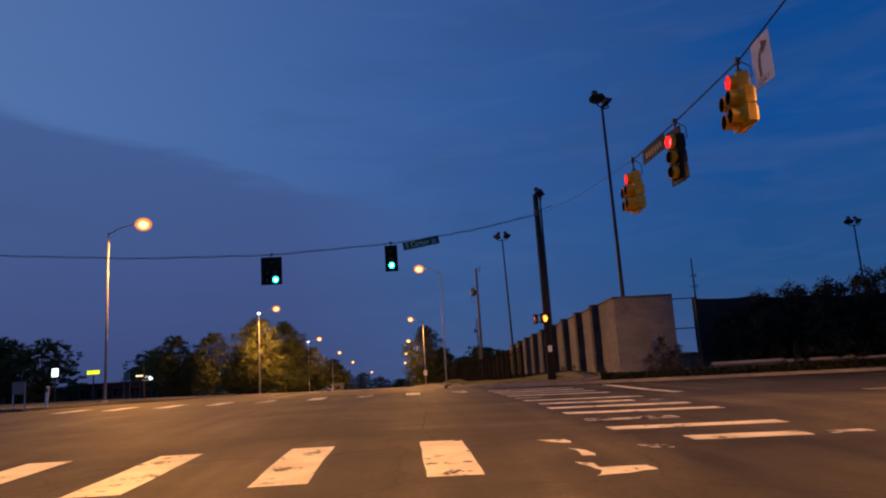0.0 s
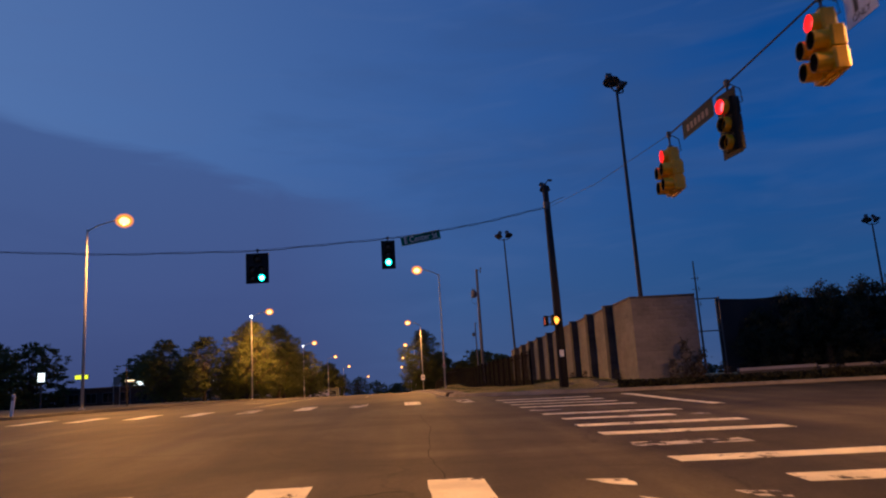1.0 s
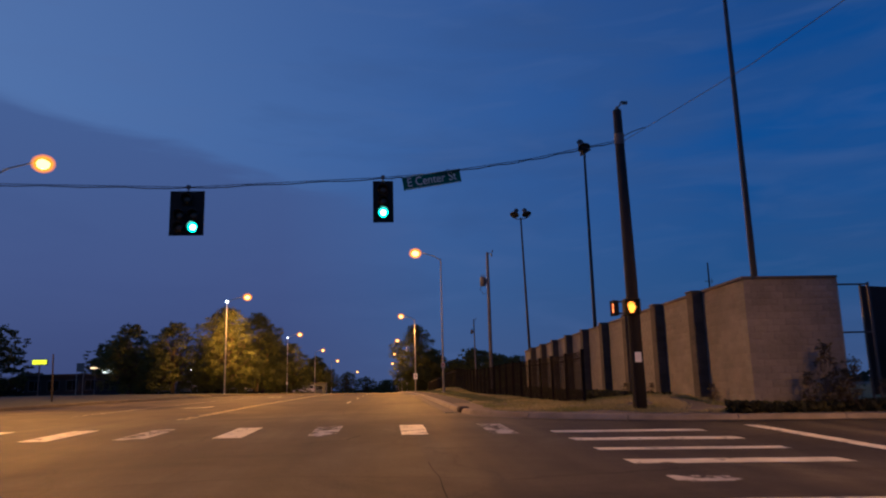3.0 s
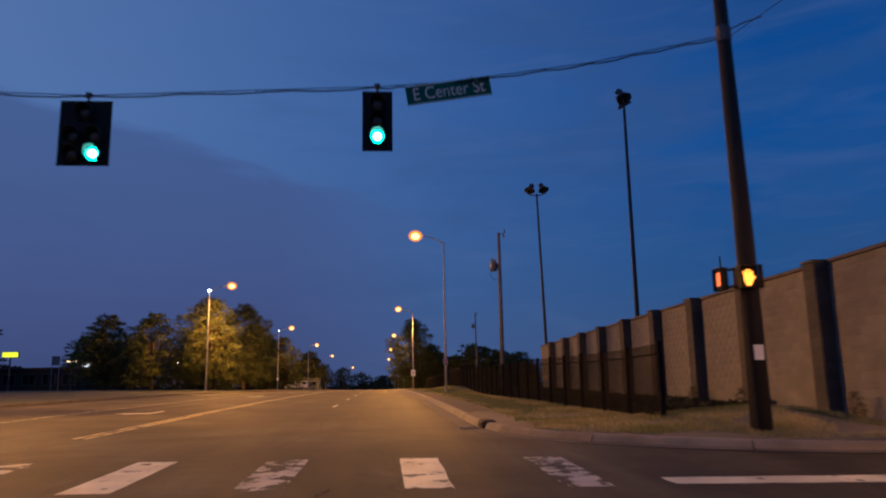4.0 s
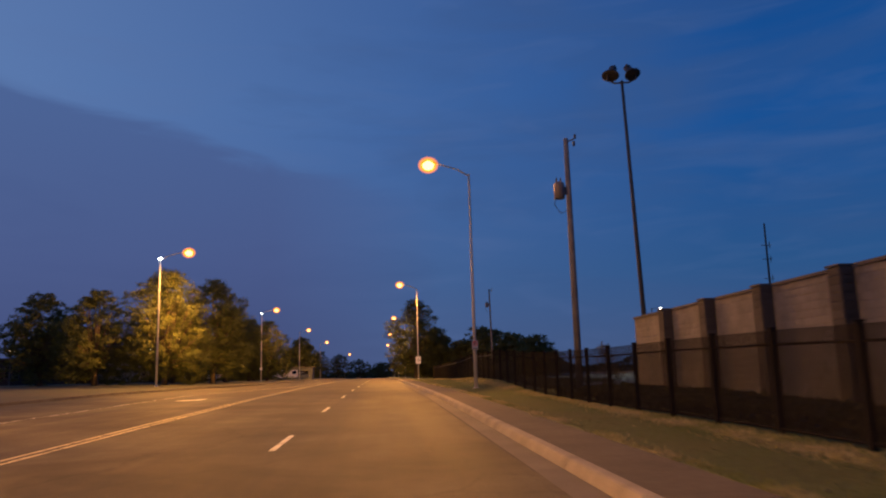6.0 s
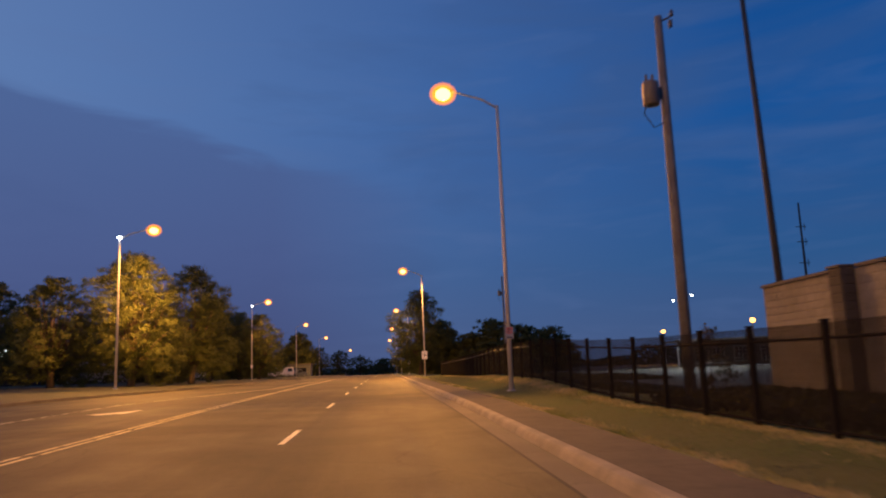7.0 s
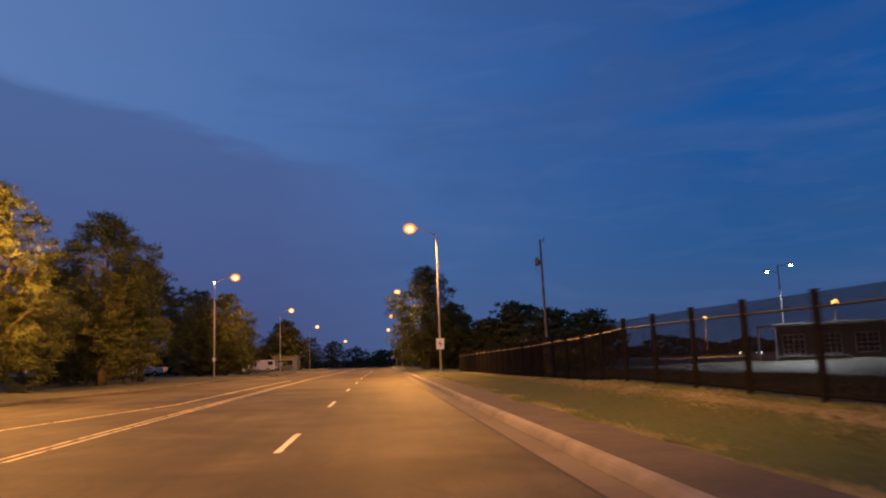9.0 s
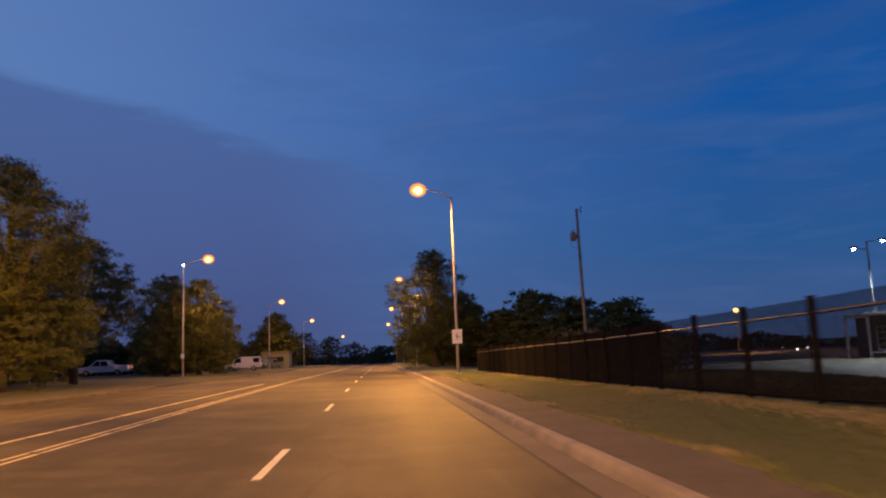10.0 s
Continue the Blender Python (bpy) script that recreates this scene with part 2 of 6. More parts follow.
VISOR = material("visor_dark_grey", (0.045, 0.045, 0.045), rough=0.55, vary=0.15, bump=0)
SIGGREEN = material("street_sign_green", (0.002, 0.150, 0.105), rough=0.6, vary=0.1, bump=0, spec=0.1)
SIGDULL = material("weathered_sign_green", (0.009, 0.034, 0.033), rough=0.6, vary=0.15, bump=0, spec=0.1)
SIGNWHITE = material("sign_white_sheeting", (0.80, 0.80, 0.78), rough=0.5, vary=0.05, bump=0)
SIGNBLACK = material("sign_black_ink", (0.012, 0.012, 0.012), rough=0.5, vary=0.1, bump=0)
SIGNRED = material("sign_red_ink", (0.55, 0.03, 0.025), rough=0.5, vary=0.1, bump=0)
FRAMEGREY = material("dull_window_frame", (0.10, 0.10, 0.10), rough=0.7, vary=0.15, bump=0)
SIGNGREY = material("grey_sign_board", (0.24, 0.23, 0.21), rough=0.7, vary=0.1, bump=0)
# glow of the red lamp, put into the colour of its visor lining
REDGLOW_LINER = material("red_glow_visor_lining", (0.60, 0.20, 0.14), rough=0.6, vary=0.15, bump=0)
DULLWHITE = material("faded_white_sheeting", (0.30, 0.32, 0.36), rough=0.7, vary=0.12, bump=0, spec=0.2)
SIGNLETTER = material("pale_sign_lettering", (0.80, 0.86, 0.82), rough=0.7, vary=0.08, bump=0, spec=0.2)
LENS_OFF = material("unlit_lens", (0.05, 0.035, 0.015), rough=0.2, vary=0.1, bump=0)
BARK = material("bark", (0.085, 0.065, 0.048), rough=0.95, vary=0.3, scale=3, fine=15, bump=0.8)
LEAF = material("oak_leaves", (0.078, 0.100, 0.028), rough=0.7, vary=0.14, scale=0.5, fine=3, second=(0.098, 0.118, 0.036), rnd=0.12, bump=0)
LEAF_DARK = material("shrub_leaves", (0.046, 0.052, 0.026), rough=0.7, vary=0.3, scale=0.5, fine=3, rnd=0.4, bump=0)
DRYLEAF = material("dry_weed_leaves", (0.085, 0.075, 0.040), rough=0.8, vary=0.3, scale=2, fine=8, rnd=0.4, bump=0)
leafy(LEAF), leafy(DRYLEAF), leafy(LEAF_DARK), leafy(GRASS, 0.15)
CARWHITE = material("white_car_paint", (0.72, 0.71, 0.69), rough=0.25, vary=0.05, bump=0)
CARTAN = material("dusty_beige_car_paint", (0.36, 0.33, 0.28), rough=0.35, vary=0.08, bump=0)
CARBLUE = material("blue_grey_car_paint", (0.055, 0.068, 0.085), rough=0.35, vary=0.05, bump=0)
CARGREY = material("grey_car_paint", (0.22, 0.22, 0.22), rough=0.3, vary=0.05, bump=0)
GLASSDARK = material("dark_car_glass", (0.012, 0.013, 0.015), rough=0.08, vary=0.05, bump=0)
TYRE = material("tyre_rubber", (0.012, 0.012, 0.012), rough=0.85, vary=0.2, bump=0.2)
RIM = material("wheel_rim", (0.35, 0.35, 0.35), rough=0.4, metal=0.8, vary=0.1, bump=0)
BRICKDARK = material("dark_building_wall", (0.030, 0.027, 0.027), rough=0.9, vary=0.2, scale=1, fine=15, bump=0.4)
SHEDBLUE = material("blue_grey_siding", (0.075, 0.090, 0.105), rough=0.8, vary=0.15, bump=0.2)


def glare_shell(name, colour, strength, clear):
    """A see-through glowing shell that stands in for the glare round a lamp."""
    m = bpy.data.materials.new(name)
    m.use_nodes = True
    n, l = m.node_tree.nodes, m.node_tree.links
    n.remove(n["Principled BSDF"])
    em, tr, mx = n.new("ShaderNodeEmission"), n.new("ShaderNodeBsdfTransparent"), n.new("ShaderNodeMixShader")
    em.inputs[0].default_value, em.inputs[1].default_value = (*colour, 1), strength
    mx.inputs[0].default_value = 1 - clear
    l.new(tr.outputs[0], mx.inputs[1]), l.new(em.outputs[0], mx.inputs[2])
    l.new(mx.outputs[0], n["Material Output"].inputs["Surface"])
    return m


GLARE_SODIUM = glare_shell("sodium_glare", (1.0, 0.26, 0.020), 1.7, 0.72)
INNER_GLARE = glare_shell("sodium_inner_glare", (1.0, 0.33, 0.030), 1.9, 0.42)
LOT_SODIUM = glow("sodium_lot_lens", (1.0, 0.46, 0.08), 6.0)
CORE_SODIUM = glow("sodium_glare_core", (1.0, 0.62, 0.20), 12.0)
LENS_WHITE = glow("white_led_lens", (0.86, 0.95, 1.0), 16.0)
LENS_GREEN = glow("green_signal_lens", (0.0, 0.86, 0.68), 6.0)
CORE_GREEN = glow("green_led_core", (0.34, 1.0, 0.92), 9.0)
LENS_RED = glow("red_signal_lens", (1.0, 0.010, 0.028), 17.0)
CORE_RED = glow("red_led_core", (1.0, 0.09, 0.07), 3.5)
LENS_AMBER = glow("lit_amber_symbol", (1.0, 0.30, 0.03), 3.4)
LENS_ORANGE = glow("orange_signal_symbol", (1.0, 0.12, 0.03), 1.5)
SIGN_YELLOW_LIT = glow("lit_yellow_sign", (0.75, 0.85, 0.02), 1.6)
SIGN_WHITE_LIT = glow("lit_white_sign", (0.85, 1.0, 0.97), 2.2)
TAIL = glow("tail_light", (1.0, 0.35, 0.25), 0.8)


# ---------------------------------------------------------------- mesh helpers
def box(bm, c, s, bevel=0.0, m=None):
    r = bmesh.ops.create_cube(bm, size=1.0, matrix=Matrix.Translation(c) @ Matrix.Diagonal((*s, 1)))
    vs = r["verts"]
    if bevel:
        es = list({e for v in vs for e in v.link_edges})
        r2 = bmesh.ops.bevel(bm, geom=es, offset=bevel, segments=2, affect="EDGES", profile=0.5)
        vs = list({v for f in r2["faces"] for v in f.verts} | {v for v in vs if v.is_valid})
    if m is not None:
        bmesh.ops.transform(bm, matrix=m, verts=vs)
    return vs


def tube(bm, pts, radii, seg=8, caps=True):
    """A round bar along points, with a radius at each."""
    pts = [Vector(p) for p in pts]
    if isinstance(radii, (int, float)):
        radii = [radii] * len(pts)
    rings = []
    for i, p in enumerate(pts):
        d = (pts[min(i + 1, len(pts) - 1)] - pts[max(i - 1, 0)]).normalized()
        up = Vector((0, 0, 1)) if abs(d.z) < 0.9 else Vector((0, 1, 0))
        a = d.cross(up).normalized()
        b = a.cross(d)
        rings.append([bm.verts.new(p + radii[i] * (a * math.cos(k * 2 * math.pi / seg) + b * math.sin(k * 2 * math.pi / seg))) for k in range(seg)])
    for r0, r1 in zip(rings, rings[1:]):
        for k in range(seg):
            bm.faces.new((r0[k], r0[(k + 1) % seg], r1[(k + 1) % seg], r1[k]))
    if caps:
        bm.faces.new(rings[0]), bm.faces.new(rings[-1])
    return [v for r in rings for v in r]


def lathe(bm, profile, seg=16, m=None):
    """Turns (radius, height) points round z."""
    rings = [[bm.verts.new((max(r, 0.0005) * math.cos(k * 2 * math.pi / seg), max(r, 0.0005) * math.sin(k * 2 * math.pi / seg), z)) for k in range(seg)] for r, z in profile]
    for r0, r1 in zip(rings, rings[1:]):
        for k in range(seg):
            bm.faces.new((r0[k], r0[(k + 1) % seg], r1[(k + 1) % seg], r1[k]))
    bm.faces.new(rings[0]), bm.faces.new(rings[-1])
    vs = [v for r in rings for v in r]
    if m is not None:
        bmesh.ops.transform(bm, matrix=m, verts=vs)
    return vs


def ellipsoid(bm, c, s, u=14, v=9):
    bmesh.ops.create_uvsphere(bm, u_segments=u, v_segments=v, radius=1.0, matrix=Matrix.Translation(c) @ Matrix.Diagonal((*s, 1)))


def extrude_outline(bm, outline, y0, y1, bevel=0.0):
    """A side outline of (x, z) points, given depth from y0 to y1."""
    a = [bm.verts.new((x, y0, z)) for x, z in outline]
    b = [bm.verts.new((x, y1, z)) for x, z in outline]
    fs = [bm.faces.new(a), bm.faces.new(b[::-1])]
    n = len(a)
    for i in range(n):
        fs.append(bm.faces.new((a[i], b[i], b[(i + 1) % n], a[(i + 1) % n])))
    if bevel:
        bmesh.ops.bevel(bm, geom=list(set(fs[0].edges) | set(fs[1].edges)), offset=bevel, segments=2, affect="EDGES", profile=0.5)


def finish(bm, mat, name, smooth=False):
    bmesh.ops.recalc_face_normals(bm, faces=bm.faces)
    me = bpy.data.meshes.new(name)
    bm.to_mesh(me)
    bm.free()
    me.materials.append(mat)
    if smooth:
        me.polygons.foreach_set("use_smooth", [True] * len(me.polygons))
    return me


def part(name, bm, mat, parent=None, label="", smooth=False):
    ob = new(name, finish(bm, mat, name, smooth))
    ob.parent = parent
    return tagged(ob, label)


def raw(name, verts, faces, mat, parent=None, label="", smooth=False):
    me = bpy.data.meshes.new(name)
    me.from_pydata(verts, [], faces)
    me.materials.append(mat)
    if smooth:
        me.polygons.foreach_set("use_smooth", [True] * len(me.polygons))
    ob = new(name, me)
    ob.parent = parent
    return tagged(ob, label)


def thing(name, m, label, category, group="", kind=""):
    ob = new(name)
    ob.empty_display_size = 0.2
    ob.matrix_basis = m
    return tagged(ob, label, category, group, kind)


def words(name, text, size, mat, parent, m, label="", wide=1.0):
    """Flat lettering in the built-in font, turned into a mesh."""
    cu = bpy.data.curves.new(name, "FONT")
    cu.body, cu.size, cu.align_x, cu.align_y, cu.extrude = text, size, "CENTER", "CENTER", 0.002
    tmp = new(name + "_tmp", cu)
    bpy.context.view_layer.update()
    me = bpy.data.meshes.new_from_object(tmp.evaluated_get(bpy.context.evaluated_depsgraph_get()))
    bpy.data.objects.remove(tmp)
    me.transform(m @ Matrix.Diagonal((wide, 1, 1, 1)))
    me.materials.clear()
    me.materials.append(mat)
    ob = new(name, me)
    ob.parent = parent
    return tagged(ob, label)


# ---------------------------------------------------------------- lie of the land
G_Y = [-90, -20, 0, 1.3, 3.1, 5.2, 7.9, 10.95, 21.6, 26, 30.4, 35.3, 51.2, 63, 76, 90, 115, 139, 166, 225, 280, 400, 560]
G_Z = [-5.0, -1.24, 0, 0.08, 0.19, 0.30, 0.42, 0.57, 0.95, 1.06, 1.16, 1.27, 1.42, 1.49, 1.54, 1.56, 1.50, 1.40, 1.15, 0.66, 0.30, -1.2, -2.6]
_gi = np.interp(np.arange(-90, 561), G_Y, G_Z)
_gi = np.convolve(np.pad(_gi, 2, mode="edge"), np.ones(5) / 5, mode="valid")


def land(x, y):
    """Height of the road surface: it climbs to the junction, flattens, then falls away; the cross street falls to the east."""
    i = min(max(y + 90, 0), 649.999)
    k = int(i)
    z = _gi[k] + (_gi[k + 1] - _gi[k]) * (i - k)
    yi = math.floor(y)
    fall = lambda q: float(np.interp(q, [27, 36, 60], [0.022, 0.012, 0.006]))
    c = fall(yi) + (fall(yi + 1) - fall(yi)) * (y - yi)
    return float(z - (c * min(x, 26) if x > 0 else 0.010 * max(x, -30)))


def kerb_x(y):
    return float(np.interp(y, [40, 75, 97, 125, 400], [2.25, 2.15, 1.85, 1.65, 1.65]))


def left_x(y):
    return float(np.interp(y, [38, 90, 120, 400], [-18.0, -17.6, -14.2, -13.6]))


RIGHT = [(kerb_x(y), y) for y in range(400, 41, -3)] + [(2.27, 41.0), (2.45, 39.4), (2.9, 38.0), (3.7, 36.7), (4.8, 35.8), (6.2, 35.05), (8.0, 34.5), (10.5, 34.2), (14.0, 34.05), (20.0, 33.95), (40.0, 33.9), (90.0, 33.8)]
LEFT = [(left_x(y), y) for y in range(400, 41, -3)] + [(-18.05, 40.0), (-18.4, 38.3), (-19.4, 36.9), (-21.0, 36.0), (-24.0, 35.6), (-40.0, 35.4), (-110.0, 35.2)]


CORNER = [p for p in RIGHT if p[1] < 42]
CORNER_X, CORNER_Y = [p[0] for p in CORNER], [p[1] for p in CORNER]


def ease(f):
    f = min(1.0, max(0.0, f))
    return f * f * (3 - 2 * f)


def bank_right(x, y):
    d = max(0.0, x - kerb_x(max(y, 40)) - 1.6)
    if x > 2.4 and y < 46:
        d = min(d, max(0.0, y - float(np.interp(x, CORNER_X, CORNER_Y)) - 0.35))
    swell = float(np.interp(y, [56, 62, 70, 75, 78, 82, 97, 101, 115, 150], [0, -0.09, -0.09, 0.05, 0.17, 0.34, 0.36, 0.23, 0.04, -0.2]))
    dip = 0.34 * min(1.0, max(0.0, (x - 6.9) / 2.5)) * min(1.0, max(0.0, (y - 72.5) / 4.0))
    return 0.03 * min(d, 5.0) + swell * ease((d - 1.0) / 2.0) * min(1.0, max(0.0, 1 - (x - 6.7) / 2.0)) - dip + 0.24 * math.exp(-((x - 8.6) / 2.4) ** 2 - ((y - 38.6) / 2.2) ** 2) * min(1.0, d) + 0.015 * noise.noise((x * 0.3, y * 0.3, 1.7)) * min(1, d)


def right_ground(x, y):
    low = min(1.0, max(0.0, (x - 14.0) / 26.0)) * min(1.0, max(0.0, (y - 118.0) / 88.0))
    return land(x, y) + 0.14 + bank_right(x, y) - 1.75 * ease(low)


def left_ground(x, y):
    d = max(0.0, left_x(max(y, 38)) - x - 1.0)
    return land(x, y) + 0.14 + 0.012 * min(d, 30) + 0.07 * noise.noise((x * 0.3, y * 0.3, 5.1)) * min(1, d)


def region(outline, grid, height):
    """Fills an outline with triangles through the grid points inside it."""
    from mathutils.geometry import delaunay_2d_cdt
    n = len(outline)
    pts = [Vector(p) for p in outline] + [Vector(p) for p in grid]
    vs, _, fs, *_ = delaunay_2d_cdt(pts, [(i, (i + 1) % n) for i in range(n)], [list(range(n))], 1, 1e-4)
    return [(v.x, v.y, height(v.x, v.y)) for v in vs], [tuple(f) for f in fs]


def axis(*spans):
    out = []
    for a, b, st in spans:
        out += list(np.arange(a, b - 1e-6, st))
    return out + [spans[-1][1]]


# far ground, one sheet out to the horizon
bm = bmesh.new()
rs = [0, 60, 150, 320, 500, 900, 1800, 4200]
rings = []
for r in rs[1:]:
    rings.append([bm.verts.new((r * math.cos(a * math.pi / 24), 60 + r * math.sin(a * math.pi / 24), -3.4 - (0.0008 * r if r > 500 else 0) + (0.25 * noise.noise((r, a, 0))))) for a in range(48)])
c0 = bm.verts.new((0, 60, -3.4))
for k in range(48):
    bm.faces.new((c0, rings[0][k], rings[0][(k + 1) % 48]))
    for r0, r1 in zip(rings, rings[1:]):
        bm.faces.new((r0[k], r1[k], r1[(k + 1) % 48], r0[(k + 1) % 48]))
tagged(part("ground", bm, GROUND), "dark open ground reaching to the horizon", "ground", kind="structure")

# road sheet
xs = axis((-120, -30, 10), (-30, 26, 2), (26, 110, 12))
ys = axis((-80, 160, 1), (160, 560, 8))
V = [(x, y, land(x, y)) for y in ys for x in xs]
nx = len(xs)
F = [(j * nx + i, j * nx + i + 1, (j + 1) * nx + i + 1, (j + 1) * nx + i) for j in range(len(ys) - 1) for i in range(nx - 1)]
road = tagged(raw("road", V, F, ASPHALT, smooth=True), "worn dark asphalt road through a wide junction", "road", kind="structure")


def sides(line, right):
    """Unit vectors pointing off the road, at each point of a kerb line."""
    out = []
    for i in range(len(line)):
        a, b = Vector(line[max(i - 1, 0)]), Vector(line[min(i + 1, len(line) - 1)])
        d = (b - a).normalized()
        out.append(Vector((-d.y, d.x)) if right else Vector((d.y, -d.x)))
    return out


def resample(line, step, first, last):
    """Points at even steps along a line, between two distances."""
    seg = [0.0]
    for a, b in zip(line, line[1:]):
        seg.append(seg[-1] + (Vector(b) - Vector(a)).length)
    q = np.arange(first, min(last, seg[-1]), step)
    return [(float(np.interp(s, seg, [p[0] for p in line])), float(np.interp(s, seg, [p[1] for p in line]))) for s in q]


def set_back(line, right, by=0.16):
    """The kerb line moved off the road, to the back of the kerb."""
    return [(p[0] + n.x * by, p[1] + n.y * by) for p, n in zip(line, sides(line, right))]


# verges
grid = [(x, y) for y in np.arange(34.5, 160, 1.0) for x in axis((3.0, 7.8, 0.4), (7.8, 14.0, 1.0))] + [(x, y) for y in np.arange(38, 400, 9.0) for x in np.arange(16, 88, 9.0)] + [(x, y) for y in np.arange(164, 400, 6) for x in (4, 7, 11)]
corner_ok = lambda p: p[1] > 41 or (p[0] - 9.0) ** 2 / 44 + (p[1] - 41.0) ** 2 / 50 < 1 or (p[0] > 9 and p[1] > 34.6)
grid = [p for p in grid if corner_ok(p)]
V, F = region(set_back(RIGHT, True) + [(90.0, 400.0)], grid, right_ground)
verge = tagged(raw("verge_right", V, F, VERGE, smooth=True), "patchy grass and dirt verge behind the kerb", "verge", kind="structure")
grid = [(x, y) for y in np.arange(38, 200, 2.0) for x in np.arange(-34, -19, 2.0)] + [(x, y) for y in np.arange(40, 396, 8.0) for x in np.arange(-106, -36, 8.0)] + [(x, y) for y in np.arange(204, 396, 6) for x in (-16, -22, -30)]
V, F = region(set_back(LEFT, False) + [(-110.0, 400.0)], grid, left_ground)
tagged(raw("verge_left", V, F, GROUND, smooth=True), "dark grass verge and open lot under trees", "verge", kind="structure")


def sweep(line, right, prof, height, parent, name, mat, gap=0.012):
    """One kerb or slab piece along part of a kerb line; prof: (offset off the road, height) points."""
    ns = sides(line, right)
    bm = bmesh.new()
    rings = []
    for i, (p, nn) in enumerate(zip(line, ns)):
        pp = Vector(p)
        if i == 0:
            pp = pp + (Vector(line[1]) - pp).normalized() * gap
        if i == len(line) - 1:
            pp = pp + (Vector(line[-2]) - pp).normalized() * gap
        rings.append([bm.verts.new((pp.x + nn.x * o, pp.y + nn.y * o, height(pp.x, pp.y) + h)) for o, h in prof])
    k = len(prof)
    for r0, r1 in zip(rings, rings[1:]):
        for j in range(k):
            bm.faces.new((r0[j], r0[(j + 1) % k], r1[(j + 1) % k], r1[j]))
    bm.faces.new(rings[0]), bm.faces.new(rings[-1])
    return part(name, bm, mat, parent)


KERB = [(-0.03, -0.1), (-0.03, 0.015), (0.01, 0.10), (0.04, 0.14), (0.08, 0.155), (0.20, 0.158), (0.20, -0.1)]
PAN = [(-0.46, -0.06), (-0.46, 0.007), (-0.035, 0.007), (-0.035, -0.06)]
SEAM = [(-0.51, -0.05), (-0.51, 0.004), (-0.463, 0.004), (-0.463, -0.05)]
for line, right, tag in ((RIGHT, True, "right"), (LEFT, False, "left")):
    total = sum((Vector(b) - Vector(a)).length for a, b in zip(line, line[1:]))
    kerb = thing("kerb_" + tag, Matrix.Identity(4), "pale worn concrete kerb and gutter along the road" if right else "dark concrete kerb beside the trees", "kerb", kind="structure")
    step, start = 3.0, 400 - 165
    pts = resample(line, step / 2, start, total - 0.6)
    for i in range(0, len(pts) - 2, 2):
        sweep(pts[i:i + 3], right, KERB, land, kerb, "kerb_stone", CONCRETE if right else DARKKERB)
        if right:
            sweep(pts[i:i + 3], right, PAN, land, kerb, "gutter_pan", GUTTER, gap=0.006)
            sweep(pts[i:i + 3], right, SEAM, land, kerb, "tar_seam", TAR, gap=0.0)
    far = resample(line, 12, 0, start)
    sweep(far, right, KERB, land, kerb, "far_kerb", CONCRETE if right else DARKKERB)

footway = thing("footway", Matrix.Identity(4), "dark weathered concrete footway slabs beside the kerb", "pavement", kind="structure")
pts = resample(RIGHT, 0.75, 400 - 150, 400 - 43.5)
SLABP = [(0.215, 0.05), (0.215, 0.156), (1.30, 0.160), (1.30, 0.05)]
for i in range(0, len(pts) - 2, 2):
    sweep(pts[i:i + 3], True, SLABP, land, footway, "slab", SLAB, gap=0.004)


# ---------------------------------------------------------------- markings
def mark(name, x0, x1, y0, y1, mat, ragged=0.02, line=None, seed=0):
    """Painted bar on the road, conforming to it; line(y) shifts it sideways."""
    rng = random.Random(seed * 77 + int((x0 + 50) * 10) * 13 + int(y0 * 10))
    n = max(2, int(math.ceil((y1 - y0) / 0.5)))
    m = max(2, int(math.ceil((x1 - x0) / 0.5)))
    bm = bmesh.new()
    g = []
    for j in range(n + 1):
        y = y0 + (y1 - y0) * j / n
        row = []
        for i in range(m + 1):
            x = x0 + (x1 - x0) * i / m + (line(y) if line else 0)
            xx = x + (rng.uniform(-ragged, ragged) if i in (0, m) else 0)
            yy = y + (rng.uniform(-ragged, ragged) if j in (0, n) else 0)
            row.append(bm.verts.new((xx, yy, land(xx, yy) + 0.007)))
        g.append(row)
    for j in range(n):
        for i in range(m):
            bm.faces.new((g[j][i], g[j][i + 1], g[j + 1][i + 1], g[j + 1][i]))
    return part(name, bm, mat, road)


def blot(name, pts, mat):
    """A torn scrap of paint with the given outline."""
    bm = bmesh.new()
    rng = random.Random(int(pts[0][0] * 100))
    out = []
    for a, b in zip(pts, pts[1:] + pts[:1]):
        for k in range(4):
            f = k / 4
            out.append((a[0] + (b[0] - a[0]) * f + rng.uniform(-0.025, 0.025), a[1] + (b[1] - a[1]) * f + rng.uniform(-0.025, 0.025)))
    vs = [bm.verts.new((x, y, land(x, y) + 0.008)) for x, y in out]
    f = bm.faces.new(vs)
    bmesh.ops.triangulate(bm, faces=[f])
    return part(name, bm, mat, road)


for i, x in enumerate((0.56, -1.50, -3.58, -5.62, -7.7, -9.8)):
    mark("crosswalk_bar", x - 0.34, x + 0.34, 8.8, 12.3, PAINT, 0.012)
for i, x in enumerate((2.45, 0.41, -1.68, -3.72, -5.85, -7.85, -9.9, -12.0, -14.0)):
    mark("crosswalk_bar", x - 0.31, x + 0.31, 31.0, 34.0, PAINT_WORN if i in (0, 2, 4) else PAINT, 0.012)
